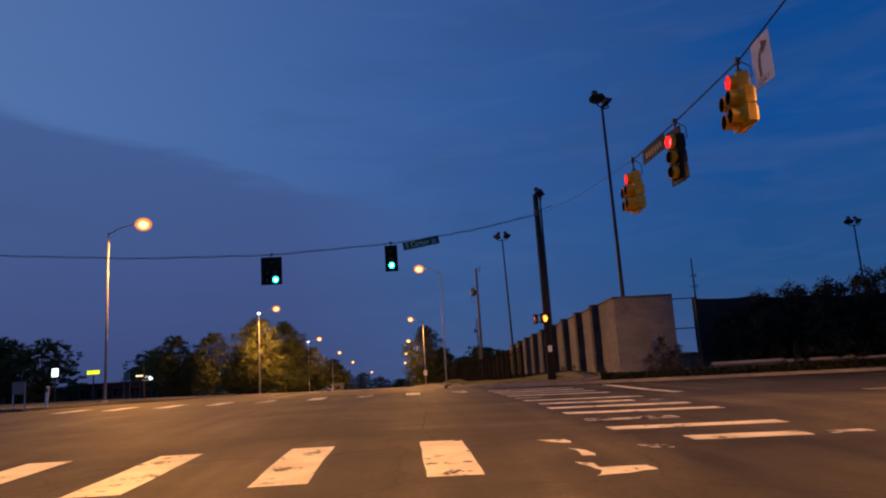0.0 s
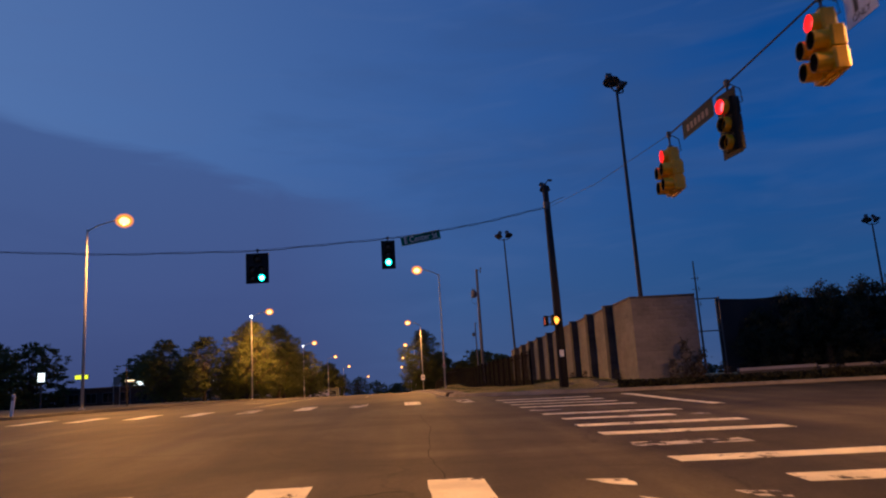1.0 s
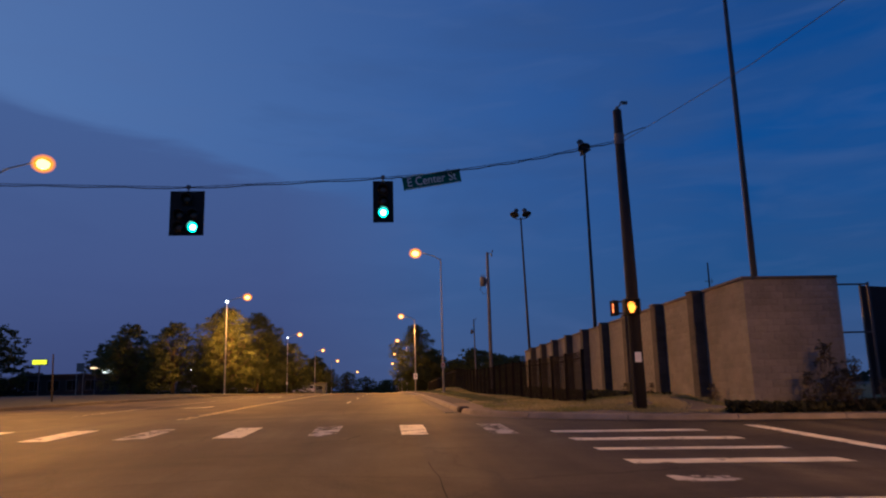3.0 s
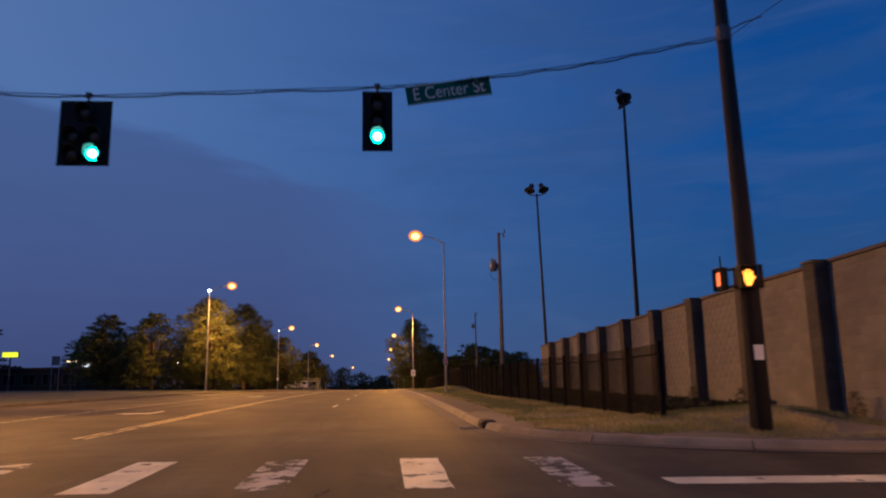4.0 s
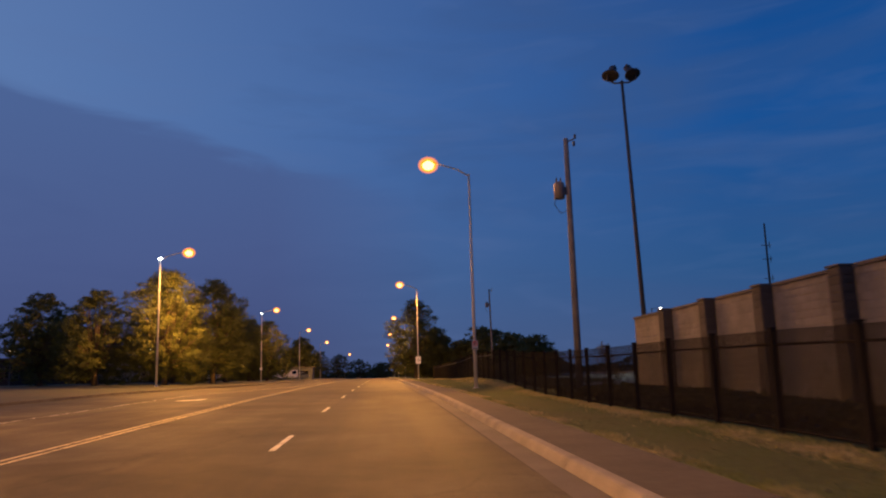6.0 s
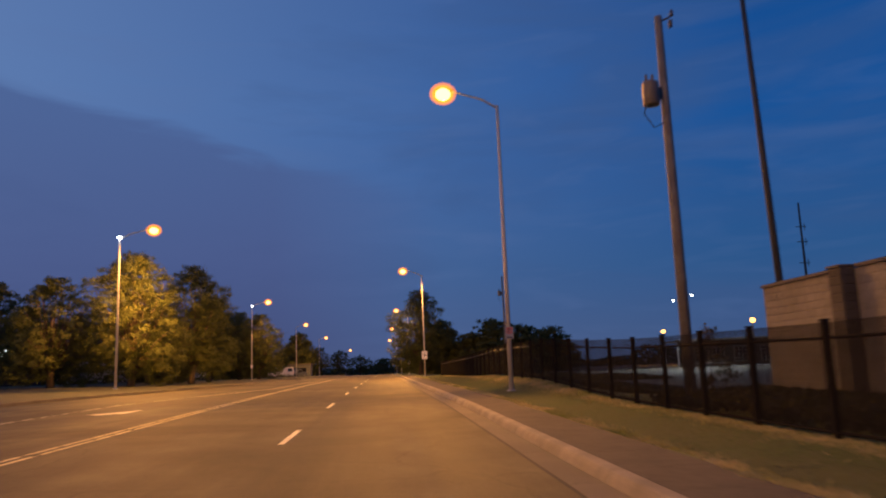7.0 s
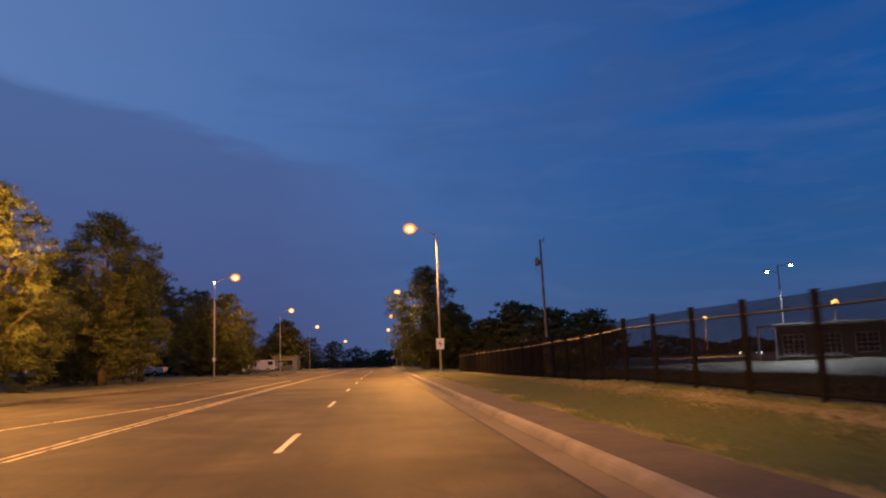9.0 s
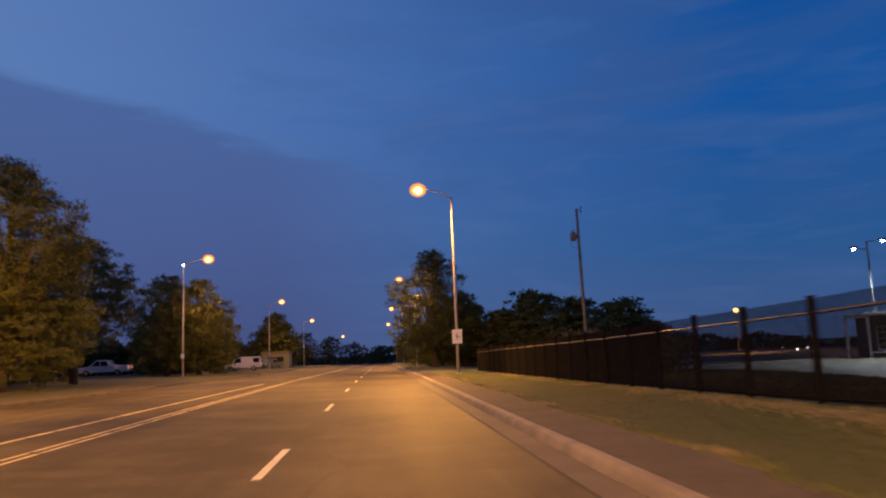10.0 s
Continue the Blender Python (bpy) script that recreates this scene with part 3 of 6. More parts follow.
for k in range(12):
    y = 11.3 + 1.83 * k
    thin = 0.08 if k == 9 else 0.0
    mark("crosswalk_bar", 3.6 + {0: 0.7, 5: 0.12}.get(k, 0.0), 7.2 - {0: 1.05, 1: 0.45, 2: 1.7, 5: 0.85, 7: 2.7}.get(k, 0.0), y - 0.29 + thin, y + 0.27 - thin, PAINT_WORN if k in (2, 7) else PAINT, 0.02)
mark("crosswalk_bar", 6.5, 7.15, 11.1, 11.45, PAINT_WORN, 0.03)
mark("crosswalk_bar", 6.7, 7.2, 20.2, 20.6, PAINT_WORN, 0.03)
mark("stop_line", 8.75, 9.15, 23.8, 32.6, PAINT, 0.02)
blot("paint_scrap", [(2.05, 11.85), (2.5, 11.75), (2.5, 11.3), (2.35, 11.35), (2.2, 11.5)], PAINT)
blot("paint_scrap", [(2.3, 10.7), (2.5, 10.4), (2.5, 9.9), (2.33, 9.9), (2.36, 10.3)], PAINT)
blot("paint_scrap", [(2.1, 9.4), (2.3, 9.3), (2.3, 8.9), (2.85, 8.95), (2.9, 8.6), (2.1, 8.35), (2.25, 8.7)], PAINT)
blot("paint_scrap", [(3.3, 10.75), (3.75, 10.6), (3.7, 10.3), (3.4, 10.4)], PAINT_WORN)
for k in range(17):
    y = 54.3 + 11.3 * k
    mark("lane_dash", -2.44, -2.32, y, y + 3.0, PAINT, 0.006)
for x in (-6.62, -6.86):
    mark("yellow_line", x - 0.045, x + 0.045, 38.5, 150, YELLOW, 0.006)
    mark("yellow_line", x - 0.055, x + 0.055, 150, 330, YELLOW, 0.006)
turn = lambda y: float(np.interp(y, [40, 84, 104, 140], [-11.55, -11.75, -8.2, -8.0]))
mark("turn_lane_line", -0.06, 0.06, 42, 92, PAINT_WORN, 0.006, turn)
mark("turn_lane_line", -0.07, 0.07, 92, 136, YELLOW, 0.006, turn)
mark("cross_street_line", 13.5, 60, 20.9, 21.05, YELLOW, 0.005)
mark("cross_street_line", 13.5, 60, 21.2, 21.35, YELLOW, 0.005)


def crack(pts, w, mat):
    """A wandering sealed crack."""
    rng = random.Random(int(pts[0][1] * 31))
    q = []
    for a, b in zip(pts, pts[1:]):
        for k in range(8):
            f = k / 8
            q.append(Vector((a[0] + (b[0] - a[0]) * f + rng.uniform(-0.05, 0.05), a[1] + (b[1] - a[1]) * f + rng.uniform(-0.05, 0.05))))
    bm = bmesh.new()
    prev = None
    for i, v in enumerate(q):
        d = (q[min(i + 1, len(q) - 1)] - q[max(i - 1, 0)]).normalized() * w * rng.uniform(0.5, 1.2)
        cur = [bm.verts.new((v.x - d.y, v.y + d.x, land(v.x - d.y, v.y + d.x) + 0.005)), bm.verts.new((v.x + d.y, v.y - d.x, land(v.x + d.y, v.y - d.x) + 0.005))]
        if prev:
            bm.faces.new((prev[0], prev[1], cur[1], cur[0]))
        prev = cur
    return part("crack_seal", bm, mat, road)


SEAL = material("bitumen_crack_seal", (0.030, 0.028, 0.026), rough=0.9, vary=0.3, scale=3, bump=0.2, spec=0.1)
crack([(-4.4, 11.0), (-2.6, 11.4), (-1.1, 11.2), (0.0, 11.7)], 0.022, SEAL)
crack([(0.3, 9.2), (0.5, 11.0), (0.35, 14.5), (0.6, 20.0), (0.4, 27.0)], 0.008, SEAL)
crack([(-9.0, 16.0), (-6.5, 17.2), (-3.5, 16.6), (-1.0, 17.5), (2.0, 17.0)], 0.010, SEAL)
crack([(-2.2, 36.0), (-1.7, 40.0), (-2.0, 44.0), (-1.8, 50.0)], 0.008, SEAL)
crack([(-5.0, 24.0), (-1.5, 24.8), (1.5, 24.2), (4.5, 25.2), (8.0, 24.6)], 0.010, SEAL)
crack([(-1.9, 29.4), (-1.0, 30.1), (-0.8, 31.2)], 0.025, SEAL)


def arrow(x, y, s):
    """Painted turn arrow, its head pointing to -x."""
    o = [(0.10, 1.5), (-0.10, 1.5), (-0.10, -0.3), (-0.55, -0.3), (-0.55, 0.0), (-1.25, -0.5), (-0.55, -1.0), (-0.55, -0.65), (0.0, -0.65), (0.10, -0.5)]
    blot("turn_arrow", [(x + a * s, y + b * s) for a, b in o], PAINT)


arrow(-8.8, 50.3, 0.95)
arrow(-9.4, 78.0, 0.95)


# ---------------------------------------------------------------- street lamps
def lamp_light(name, at, power, colour, size=2.80, blend=0.5, lean=0.0):
    li = bpy.data.lights.new(name, "SPOT")
    li.energy, li.color, li.spot_size, li.spot_blend, li.shadow_soft_size = power, colour, size, blend, 0.25
    ob = new(name, li)
    ob.matrix_basis = pose(*at, lean, 0, 0)
    return ob


def street_lamp(x, y, base, top, reach, rise, white=False, power=20500.0, lit=True, tip=19, across=0.0, spill=0.0):
    """Tapered steel pole with a side arm and a cobra-head luminaire; reach < 0 leans over the road to the west."""
    t = thing("street_lamp", pose(x, y, base), "tall steel street lamp, lit orange" + (", white flood lamp on top" if white else ""), "street lamp", "street lamps")
    h = top - base
    bm = bmesh.new()
    lathe(bm, [(0.20, -0.05), (0.20, 0.04), (0.15, 0.05)], 12)
    part("base_plate", bm, STEEL, t)
    bm = bmesh.new()
    box(bm, (0, 0.02, -0.075), (0.55, 0.60, 0.13), 0.03)
    part("footing", bm, CONCRETE, t, "pale concrete footing")
    bm = bmesh.new()
    tube(bm, [(0, 0, 0.03), (0, 0, h * 0.5), (0, 0, h)], [0.105, 0.085, 0.065], 12)
    part("pole", bm, STEEL, t, smooth=True)
    s = 1 if reach > 0 else -1
    bm = bmesh.new()
    tube(bm, [(0, 0, h - 0.12), (reach * 0.3, 0, h + rise * 0.45), (reach * 0.65, 0, h + rise * 0.8), (reach - s * 0.35, 0, h + rise)], [0.05, 0.045, 0.04, 0.035], 8)
    part("arm", bm, STEEL, t, smooth=True)
    bm = bmesh.new()
    ellipsoid(bm, (reach, 0, h + rise + 0.05), (0.45, 0.19, 0.11))
    lum = part("luminaire", bm, DARKSTEEL, t, smooth=True)
    # nested glowing shells, oversized to imitate the glare of the lamp
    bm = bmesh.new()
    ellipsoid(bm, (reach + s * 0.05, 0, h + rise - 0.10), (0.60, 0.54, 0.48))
    part("lens", bm, GLARE_SODIUM, lum, "oversized orange shell imitating lamp glare", smooth=True)
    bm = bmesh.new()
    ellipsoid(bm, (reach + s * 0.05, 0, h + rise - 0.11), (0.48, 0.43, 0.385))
    part("refractor", bm, INNER_GLARE, lum, smooth=True)
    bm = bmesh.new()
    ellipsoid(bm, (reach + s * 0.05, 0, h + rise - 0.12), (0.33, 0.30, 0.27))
    part("lamp_core", bm, CORE_SODIUM, lum, "oversized bright yellow centre of the lamp glare", smooth=True)
    if white:
        bm = bmesh.new()
        box(bm, (0, 0, h + 0.10), (0.34, 0.26, 0.16), 0.02)
        fl = part("flood_lamp", bm, DARKSTEEL, t)
        bm = bmesh.new()
        ellipsoid(bm, (0, -0.10, h + 0.02), (0.17, 0.12, 0.11) if y < 120 else (0.10, 0.09, 0.08))
        part("lens", bm, LENS_WHITE, fl, "glowing white lens", smooth=True)
    if across:
        # extra beam added to brighten the verge across the road
        ob = lamp_light("sodium_light", (x + reach, y, top + rise - 0.48), across, SODIUM, size=0.95, blend=0.8)
        ob.matrix_basis = look((x + reach, y, top + rise - 0.48), (3.2, 47.0, 1.0))
    if spill:
        lamp_light("sodium_light", (x + reach, y - 0.3, top + rise - 0.50), spill, SODIUM, size=2.7, blend=0.6)
    if lit:
        for beam in (-1, 1):
            ob = lamp_light("sodium_light", (x + reach, y + 0.02 * beam, top + rise - 0.48), power * 2.1, SODIUM, size=2.1, blend=0.9)
            ob.matrix_basis = Matrix.Translation((x + reach, y + 0.02 * beam, top + rise - 0.48)) @ Matrix.Rotation(radians(-tip * s), 4, "Y") @ Matrix.Rotation(radians(53 * beam), 4, "X")
    return t


def road_sign(parent, z, w, h, kind):
    """A sheet sign on a pole's south face."""
    bm = bmesh.new()
    box(bm, (0, -0.14, z), (w, 0.012, h), 0.004)
    sg = part("sign", bm, DULLWHITE if kind == "ban" else SIGNWHITE, parent, "white metal sign plate")
    bm = bmesh.new()
    box(bm, (0, -0.105, z), (0.05, 0.06, h * 0.8))
    part("bracket", bm, STEEL, parent)
    if kind == "ban":
        bm = bmesh.new()
        for k in range(24):
            a0, a1 = k * math.pi / 12, (k + 1) * math.pi / 12
            q = [bm.verts.new((r * math.cos(a), -0.149, z + 0.09 + r * math.sin(a))) for r, a in ((0.11, a0), (0.138, a0), (0.138, a1), (0.11, a1))]
            bm.faces.new(q)
        box(bm, (0, -0.149, z + 0.09), (0.24, 0.002, 0.026), 0, Matrix.Translation((0, 0, z + 0.09)) @ Matrix.Rotation(radians(45), 4, "Y") @ Matrix.Translation((0, 0, -z - 0.09)))
        part("ring", bm, SIGNRED, sg, "red ring with a slanting bar")
        for c_, d_ in (((-0.03, -0.1485, z + 0.09), (0.04, 0.001, 0.18)), ((0.035, -0.1485, z + 0.14), (0.085, 0.001, 0.035)), ((0, -0.1485, z - 0.19), (w * 0.7, 0.001, 0.045))):
            bm = bmesh.new()
            box(bm, c_, d_)
            part("symbol", bm, SIGNBLACK, sg, "black symbol")
    elif kind == "arrows":
        bm = bmesh.new()
        box(bm, (0, -0.1485, z + 0.02), (0.045, 0.001, h * 0.5))
        part("symbol", bm, SIGNBLACK, sg, "black arrow symbol")
        bm = bmesh.new()
        box(bm, (0.05, -0.1495, z + 0.02), (w * 0.55, 0.001, 0.045), 0, Matrix.Translation((0, 0, z)) @ Matrix.Rotation(radians(18), 4, "Y") @ Matrix.Translation((0, 0, -z)))
        part("symbol", bm, SIGNBLACK, sg, "black arrow symbol")


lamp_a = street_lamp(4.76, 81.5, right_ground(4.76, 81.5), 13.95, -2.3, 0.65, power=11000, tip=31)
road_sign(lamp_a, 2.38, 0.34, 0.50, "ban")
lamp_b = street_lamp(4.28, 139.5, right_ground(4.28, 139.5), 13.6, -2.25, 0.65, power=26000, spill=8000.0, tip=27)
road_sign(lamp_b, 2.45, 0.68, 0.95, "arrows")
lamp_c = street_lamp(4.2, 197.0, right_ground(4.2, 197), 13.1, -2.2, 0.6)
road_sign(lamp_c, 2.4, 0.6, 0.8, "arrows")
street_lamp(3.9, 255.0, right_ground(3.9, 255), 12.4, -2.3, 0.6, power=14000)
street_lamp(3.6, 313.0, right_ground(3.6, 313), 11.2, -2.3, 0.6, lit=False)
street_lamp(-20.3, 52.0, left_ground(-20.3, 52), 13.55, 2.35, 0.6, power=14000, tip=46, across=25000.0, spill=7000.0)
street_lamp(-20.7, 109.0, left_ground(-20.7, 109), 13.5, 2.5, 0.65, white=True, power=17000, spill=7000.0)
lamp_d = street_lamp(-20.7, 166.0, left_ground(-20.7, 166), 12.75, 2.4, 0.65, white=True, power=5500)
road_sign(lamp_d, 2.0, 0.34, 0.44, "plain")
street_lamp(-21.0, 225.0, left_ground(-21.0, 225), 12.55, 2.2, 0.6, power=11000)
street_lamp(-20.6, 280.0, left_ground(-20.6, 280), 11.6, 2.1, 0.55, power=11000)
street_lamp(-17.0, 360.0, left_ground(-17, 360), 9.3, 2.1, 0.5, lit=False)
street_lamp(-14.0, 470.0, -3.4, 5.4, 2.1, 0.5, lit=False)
# this lamp and the one at x -13.5 are added out of view, lighting the junction
street_lamp(21.0, 10.0, land(21.0, 10) - 0.02, 11.6, -2.4, 0.6, lit=False)
lamp_light("sodium_light", (18.6, 10.0, 11.72), 33000, SODIUM, size=2.46, blend=0.12)
# extra narrow beam, added to brighten the street corner
ob = lamp_light("sodium_light", (18.6, 9.9, 11.72), 18000, SODIUM, size=0.44, blend=1.0)
ob.matrix_basis = look((18.6, 9.9, 11.72), (7.0, 38.8, 0.8))
street_lamp(-13.5, 0.0, land(-13.5, 0) - 0.02, 11.8, 2.4, 0.6, lit=False)
lamp_light("sodium_light", (-11.1, 0.0, 11.9), 37000, SODIUM, size=2.05, blend=0.4, lean=18.0)
# extra beam added at the lamp beside the big tree, brightening its crown
ob = lamp_light("sodium_light", (-18.2, 109.4, 13.65), 23000, SODIUM, size=1.35, blend=0.8)
ob.matrix_basis = look((-18.2, 109.4, 13.65), (-24.5, 118.5, 8.0))


# ---------------------------------------------------------------- span-wire signals
def section(parent, c, lens, core=None, paint=SIGBLK, inner=None, face=0.345, deep=0.20, tunnel=0.0):
    """One lamp section of a signal head: housing with door rim, lens and tunnel visor. It faces -y."""
    x, y, z = c
    bm = bmesh.new()
    box(bm, (x, y + deep / 2, z), (face, deep, face), 0.025)
    box(bm, (x, y - 0.012, z), (face - 0.02, 0.03, face - 0.02), 0.008)
    hs = part("housing", bm, paint, parent)
    bm = bmesh.new()
    ellipsoid(bm, (x, y - 0.025, z), (0.148, 0.035, 0.148), 18, 8)
    part("lens", bm, lens, hs, "lit lens" if core else "dark unlit lens", smooth=True)
    if core:
        bm = bmesh.new()
        ellipsoid(bm, (x, y - 0.045, z), (0.098, 0.032, 0.098), 14, 6)
        part("led_core", bm, core, hs, "bright lamp centre", smooth=True)
    bm = bmesh.new()
    n, a0, a1 = 18, radians(-52), radians(232)
    rows = []
    if tunnel:
        a0, a1 = radians(-84), radians(264)
        lin = bmesh.new()
        lr = [[lin.verts.new((x + 0.1525 * math.cos(a0 + (a1 - a0) * k / n), y + dd, z + 0.1525 * math.sin(a0 + (a1 - a0) * k / n))) for k in range(n + 1)] for dd in (-0.05, -tunnel + 0.004)]
        for k in range(n):
            lin.faces.new((lr[0][k], lr[0][k + 1], lr[1][k + 1], lr[1][k]))
        # only the lit visor carries the lamp's red as lining colour
        part("visor_lining", lin, REDGLOW_LINER if core else SIGBLK, hs, "" if core else "black inside of the visor")
    for depth, cut in (((-0.02, 0.0), (-tunnel, 0.0)) if tunnel else ((-0.02, 0.0), (-0.15, 0.0), (-0.25, 0.25))):
        rows.append([[bm.verts.new((x + r * math.cos(a0 + (a1 - a0) * k / n), y + depth + cut * (1 - math.sin(max(0, math.sin(a0 + (a1 - a0) * k / n)) * math.pi / 2)) * 0.5, z + r * math.sin(a0 + (a1 - a0) * k / n))) for k in range(n + 1)] for r in (0.154, 0.163)])
    for q0, q1 in zip(rows, rows[1:]):
        for w in (0, 1):
            for k in range(n):
                bm.faces.new((q0[w][k], q0[w][k + 1], q1[w][k + 1], q1[w][k]))
    for k in range(n):
        bm.faces.new((rows[-1][0][k], rows[-1][0][k + 1], rows[-1][1][k + 1], rows[-1][1][k]))
    part("visor", bm, inner or VISOR, hs)
    return hs


def hanger(parent, top, x=0.0):
    """Strap and clamp from the head up to the wire, at height top."""
    bm = bmesh.new()
    tube(bm, [(x, 0.1, 0.0), (x, 0.1, top)], 0.022, 8)
    box(bm, (x, 0.1, top), (0.10, 0.07, 0.12), 0.015)
    box(bm, (x, 0.1, 0.05), (0.09, 0.09, 0.10), 0.015)
    part("hanger", bm, DARKSTEEL, parent)


# west-east span wire over the road; both green heads face the camera's road
WIRE_N = [(-25.4, 37.2, 9.75), (-19.5, 36.6, 9.11), (-12.7, 36.6, 8.62), (-6.28, 36.6, 8.47), (-0.28, 36.6, 8.76), (1.2, 36.6, 8.88), (4.3, 36.3, 9.25), (7.3, 35.9, 9.78)]
WIRE_E = [(7.3, 35.9, 9.70), (7.2, 27.5, 8.45), (7.12, 20.6, 7.72), (7.2, 17.25, 7.70), (7.28, 13.85, 7.76), (7.4, 12.1, 8.12), (7.7, -6.0, 11.0)]


def span_wire(pts, label, r=0.010, first=0, slack=0.05):
    t = thing("span_wire", Matrix.Identity(4), label, "wire", "junction wires")
    bm = bmesh.new()
    tube(bm, pts, r, 6)
    part("messenger_wire", bm, CABLE, t)
    bm = bmesh.new()
    q = []
    for a, b in zip(pts[first:], pts[first + 1:]):
        n = 10
        for k in range(n):
            f = k / n
            v = Vector(a).lerp(Vector(b), f)
            v.z -= 0.02 + slack * abs(math.sin(f * math.pi * 3))
            q.append(v)
    q.append(Vector(pts[-1]))
    tube(bm, q, 0.016, 6)
    part("signal_cable", bm, CABLE, t)
    return t


span_wire(WIRE_N, "black span wire with a lashed signal cable over the junction")
span_wire(WIRE_E, "black span wire carrying the cross-street signals", 0.007, 2, 0.0)
# five-section head with backplate
sig = thing("traffic_signal", pose(-6.28, 36.5, 6.92), "black five-section traffic signal showing green, on the span wire", "traffic signal", "traffic signals")
section(sig, (0.0, 0, 1.13), LENS_OFF)
section(sig, (-0.21, 0, 0.62), LENS_OFF)
section(sig, (-0.21, 0, 0.24), LENS_OFF)
section(sig, (0.21, 0, 0.62), LENS_OFF)
section(sig, (0.21, 0, 0.24), LENS_GREEN, CORE_GREEN)
bm = bmesh.new()
box(bm, (0, 0.03, 0.70), (1.04, 0.012, 1.40), 0.004)
part("backplate", bm, SIGBLK, sig)
hang_z = 8.47 - 6.92
bm = bmesh.new()
tube(bm, [(0, 0.1, 1.28), (0, 0.1, hang_z)], 0.024, 8)
box(bm, (0, 0.1, hang_z), (0.12, 0.08, 0.12), 0.015)
part("hanger", bm, DARKSTEEL, sig)

sig = thing("traffic_signal", pose(-0.28, 36.5, 7.30), "black three-section traffic signal showing green, on the span wire", "traffic signal", "traffic signals")
section(sig, (0, 0, 1.02), LENS_OFF)
section(sig, (0, 0, 0.65), LENS_OFF)
section(sig, (0, 0, 0.28), LENS_GREEN, CORE_GREEN)
bm = bmesh.new()
box(bm, (0, 0.03, 0.65), (0.64, 0.012, 1.34), 0.004)
part("backplate", bm, SIGBLK, sig)
bm = bmesh.new()
tube(bm, [(0, 0.1, 1.18), (0, 0.1, 8.76 - 7.30)], 0.024, 8)
box(bm, (0, 0.1, 8.76 - 7.30), (0.12, 0.08, 0.12), 0.015)
part("hanger", bm, DARKSTEEL, sig)


def side_signal(x, y, z, wire_z, turn_deg, paint, plate, label):
    """Three-section head for the cross street, seen from its side, red lit."""
    s = thing("traffic_signal", pose(x, y, z, 0, 0, turn_deg), label, "traffic signal", "traffic signals")
    wide, long = (0.0, 0.17) if plate else (0.20, 0.27)
    cells_ = [(0, 1.02)] + [(dx, zz) for zz in (0.63, 0.24) for dx in ((0,) if plate else (-wide, wide))]
    for i, (dx, zz) in enumerate(cells_):
        section(s, (dx, 0, zz), LENS_RED if i == 0 else LENS_OFF, CORE_RED if i == 0 else None, paint, SIGYEL, 0.385, 0.22, 0.16 if i == 0 else long)
    for dx, zz in cells_:
        bm = bmesh.new()
        box(bm, (dx, 0.235, zz), (0.29, 0.05, 0.29), 0.02)
        box(bm, (dx, 0.265, zz), (0.17, 0.02, 0.17), 0.008)
        part("back_cover", bm, paint, s)
    if not plate:
        bm = bmesh.new()
        box(bm, (0, 0.11, 0.825), (0.40, 0.10, 0.03), 0.006)
        part("frame_bracket", bm, paint, s)
        bm = bmesh.new()
        box(bm, (0, 0.11, 0.02), (0.52, 0.08, 0.04), 0.006)
        part("bottom_bracket", bm, paint, s)
    if plate:
        bm = bmesh.new()
        box(bm, (0, 0.03, 0.65), (0.66, 0.012, 1.42), 0.004)
        part("backplate", bm, SIGBLK, s)
    top = wire_z - z
    bm = bmesh.new()
    tube(bm, [(0, 0.1, 1.2), (0, 0.1, top)], 0.026, 8)
    box(bm, (0, 0.1, top), (0.11, 0.09, 0.16), 0.015)
    box(bm, (0, 0.1, 1.25), (0.12, 0.12, 0.09), 0.015)
    part("hanger", bm, DARKSTEEL, s)
    bm = bmesh.new()
    tube(bm, [(0.02, 0.16, top - 0.02), (0.16, 0.28, top - 0.18), (0.17, 0.30, 1.1), (0.05, 0.18, 1.05)], 0.012, 6)
    part("feed_cable", bm, CABLE, s)
    return s


side_signal(7.19, 13.95, 6.27, 7.76, -96, SIGYEL, False, "yellow five-section traffic signal showing red, hung on the span wire")
side_signal(7.10, 17.3, 6.14, 7.70, -80, SIGBLK, True, "black traffic signal with backplate showing red on the span wire")
side_signal(7.03, 20.55, 6.13, 7.72, -93, SIGYEL, False, "yellow five-section traffic signal showing red, hung on the span wire")

# right-turn lane sign beside the first head
LANEWHITE = material("white_lane_sign_sheeting", (0.66, 0.70, 0.80), rough=0.6, vary=0.08, bump=0, spec=0.2)
s = thing("lane_sign", pose(7.33, 13.05, 6.84, 0, 0, -91), "white lane sign with a black right-turn arrow, hung on the wire", "sign")
bm = bmesh.new()
box(bm, (0, 0, 0.53), (0.76, 0.012, 0.98), 0.005)
plate = part("plate", bm, LANEWHITE, s)
bm = bmesh.new()
pathc = [(-0.10, 0.22), (-0.10, 0.50), (-0.07, 0.64), (0.0, 0.72), (0.08, 0.76)]
for (ax, az), (bx, bz) in zip(pathc, pathc[1:]):
    d = Vector((bx - ax, bz - az)).normalized() * 0.055
    bm.faces.new([bm.verts.new((px_, -0.009, pz_)) for px_, pz_ in ((ax - d.y, az + d.x), (bx - d.y, bz + d.x), (bx + d.y, bz - d.x), (ax + d.y, az - d.x))])
bm.faces.new([bm.verts.new((a, -0.009, b)) for a, b in ((0.03, 0.92), (0.30, 0.82), (0.08, 0.62))])
part("arrow", bm, SIGNBLACK, plate)
words("lettering", "ONLY", 0.17, SIGNBLACK, plate, pose(0, -0.009, 0.14, 90, 0, 0))
bm = bmesh.new()
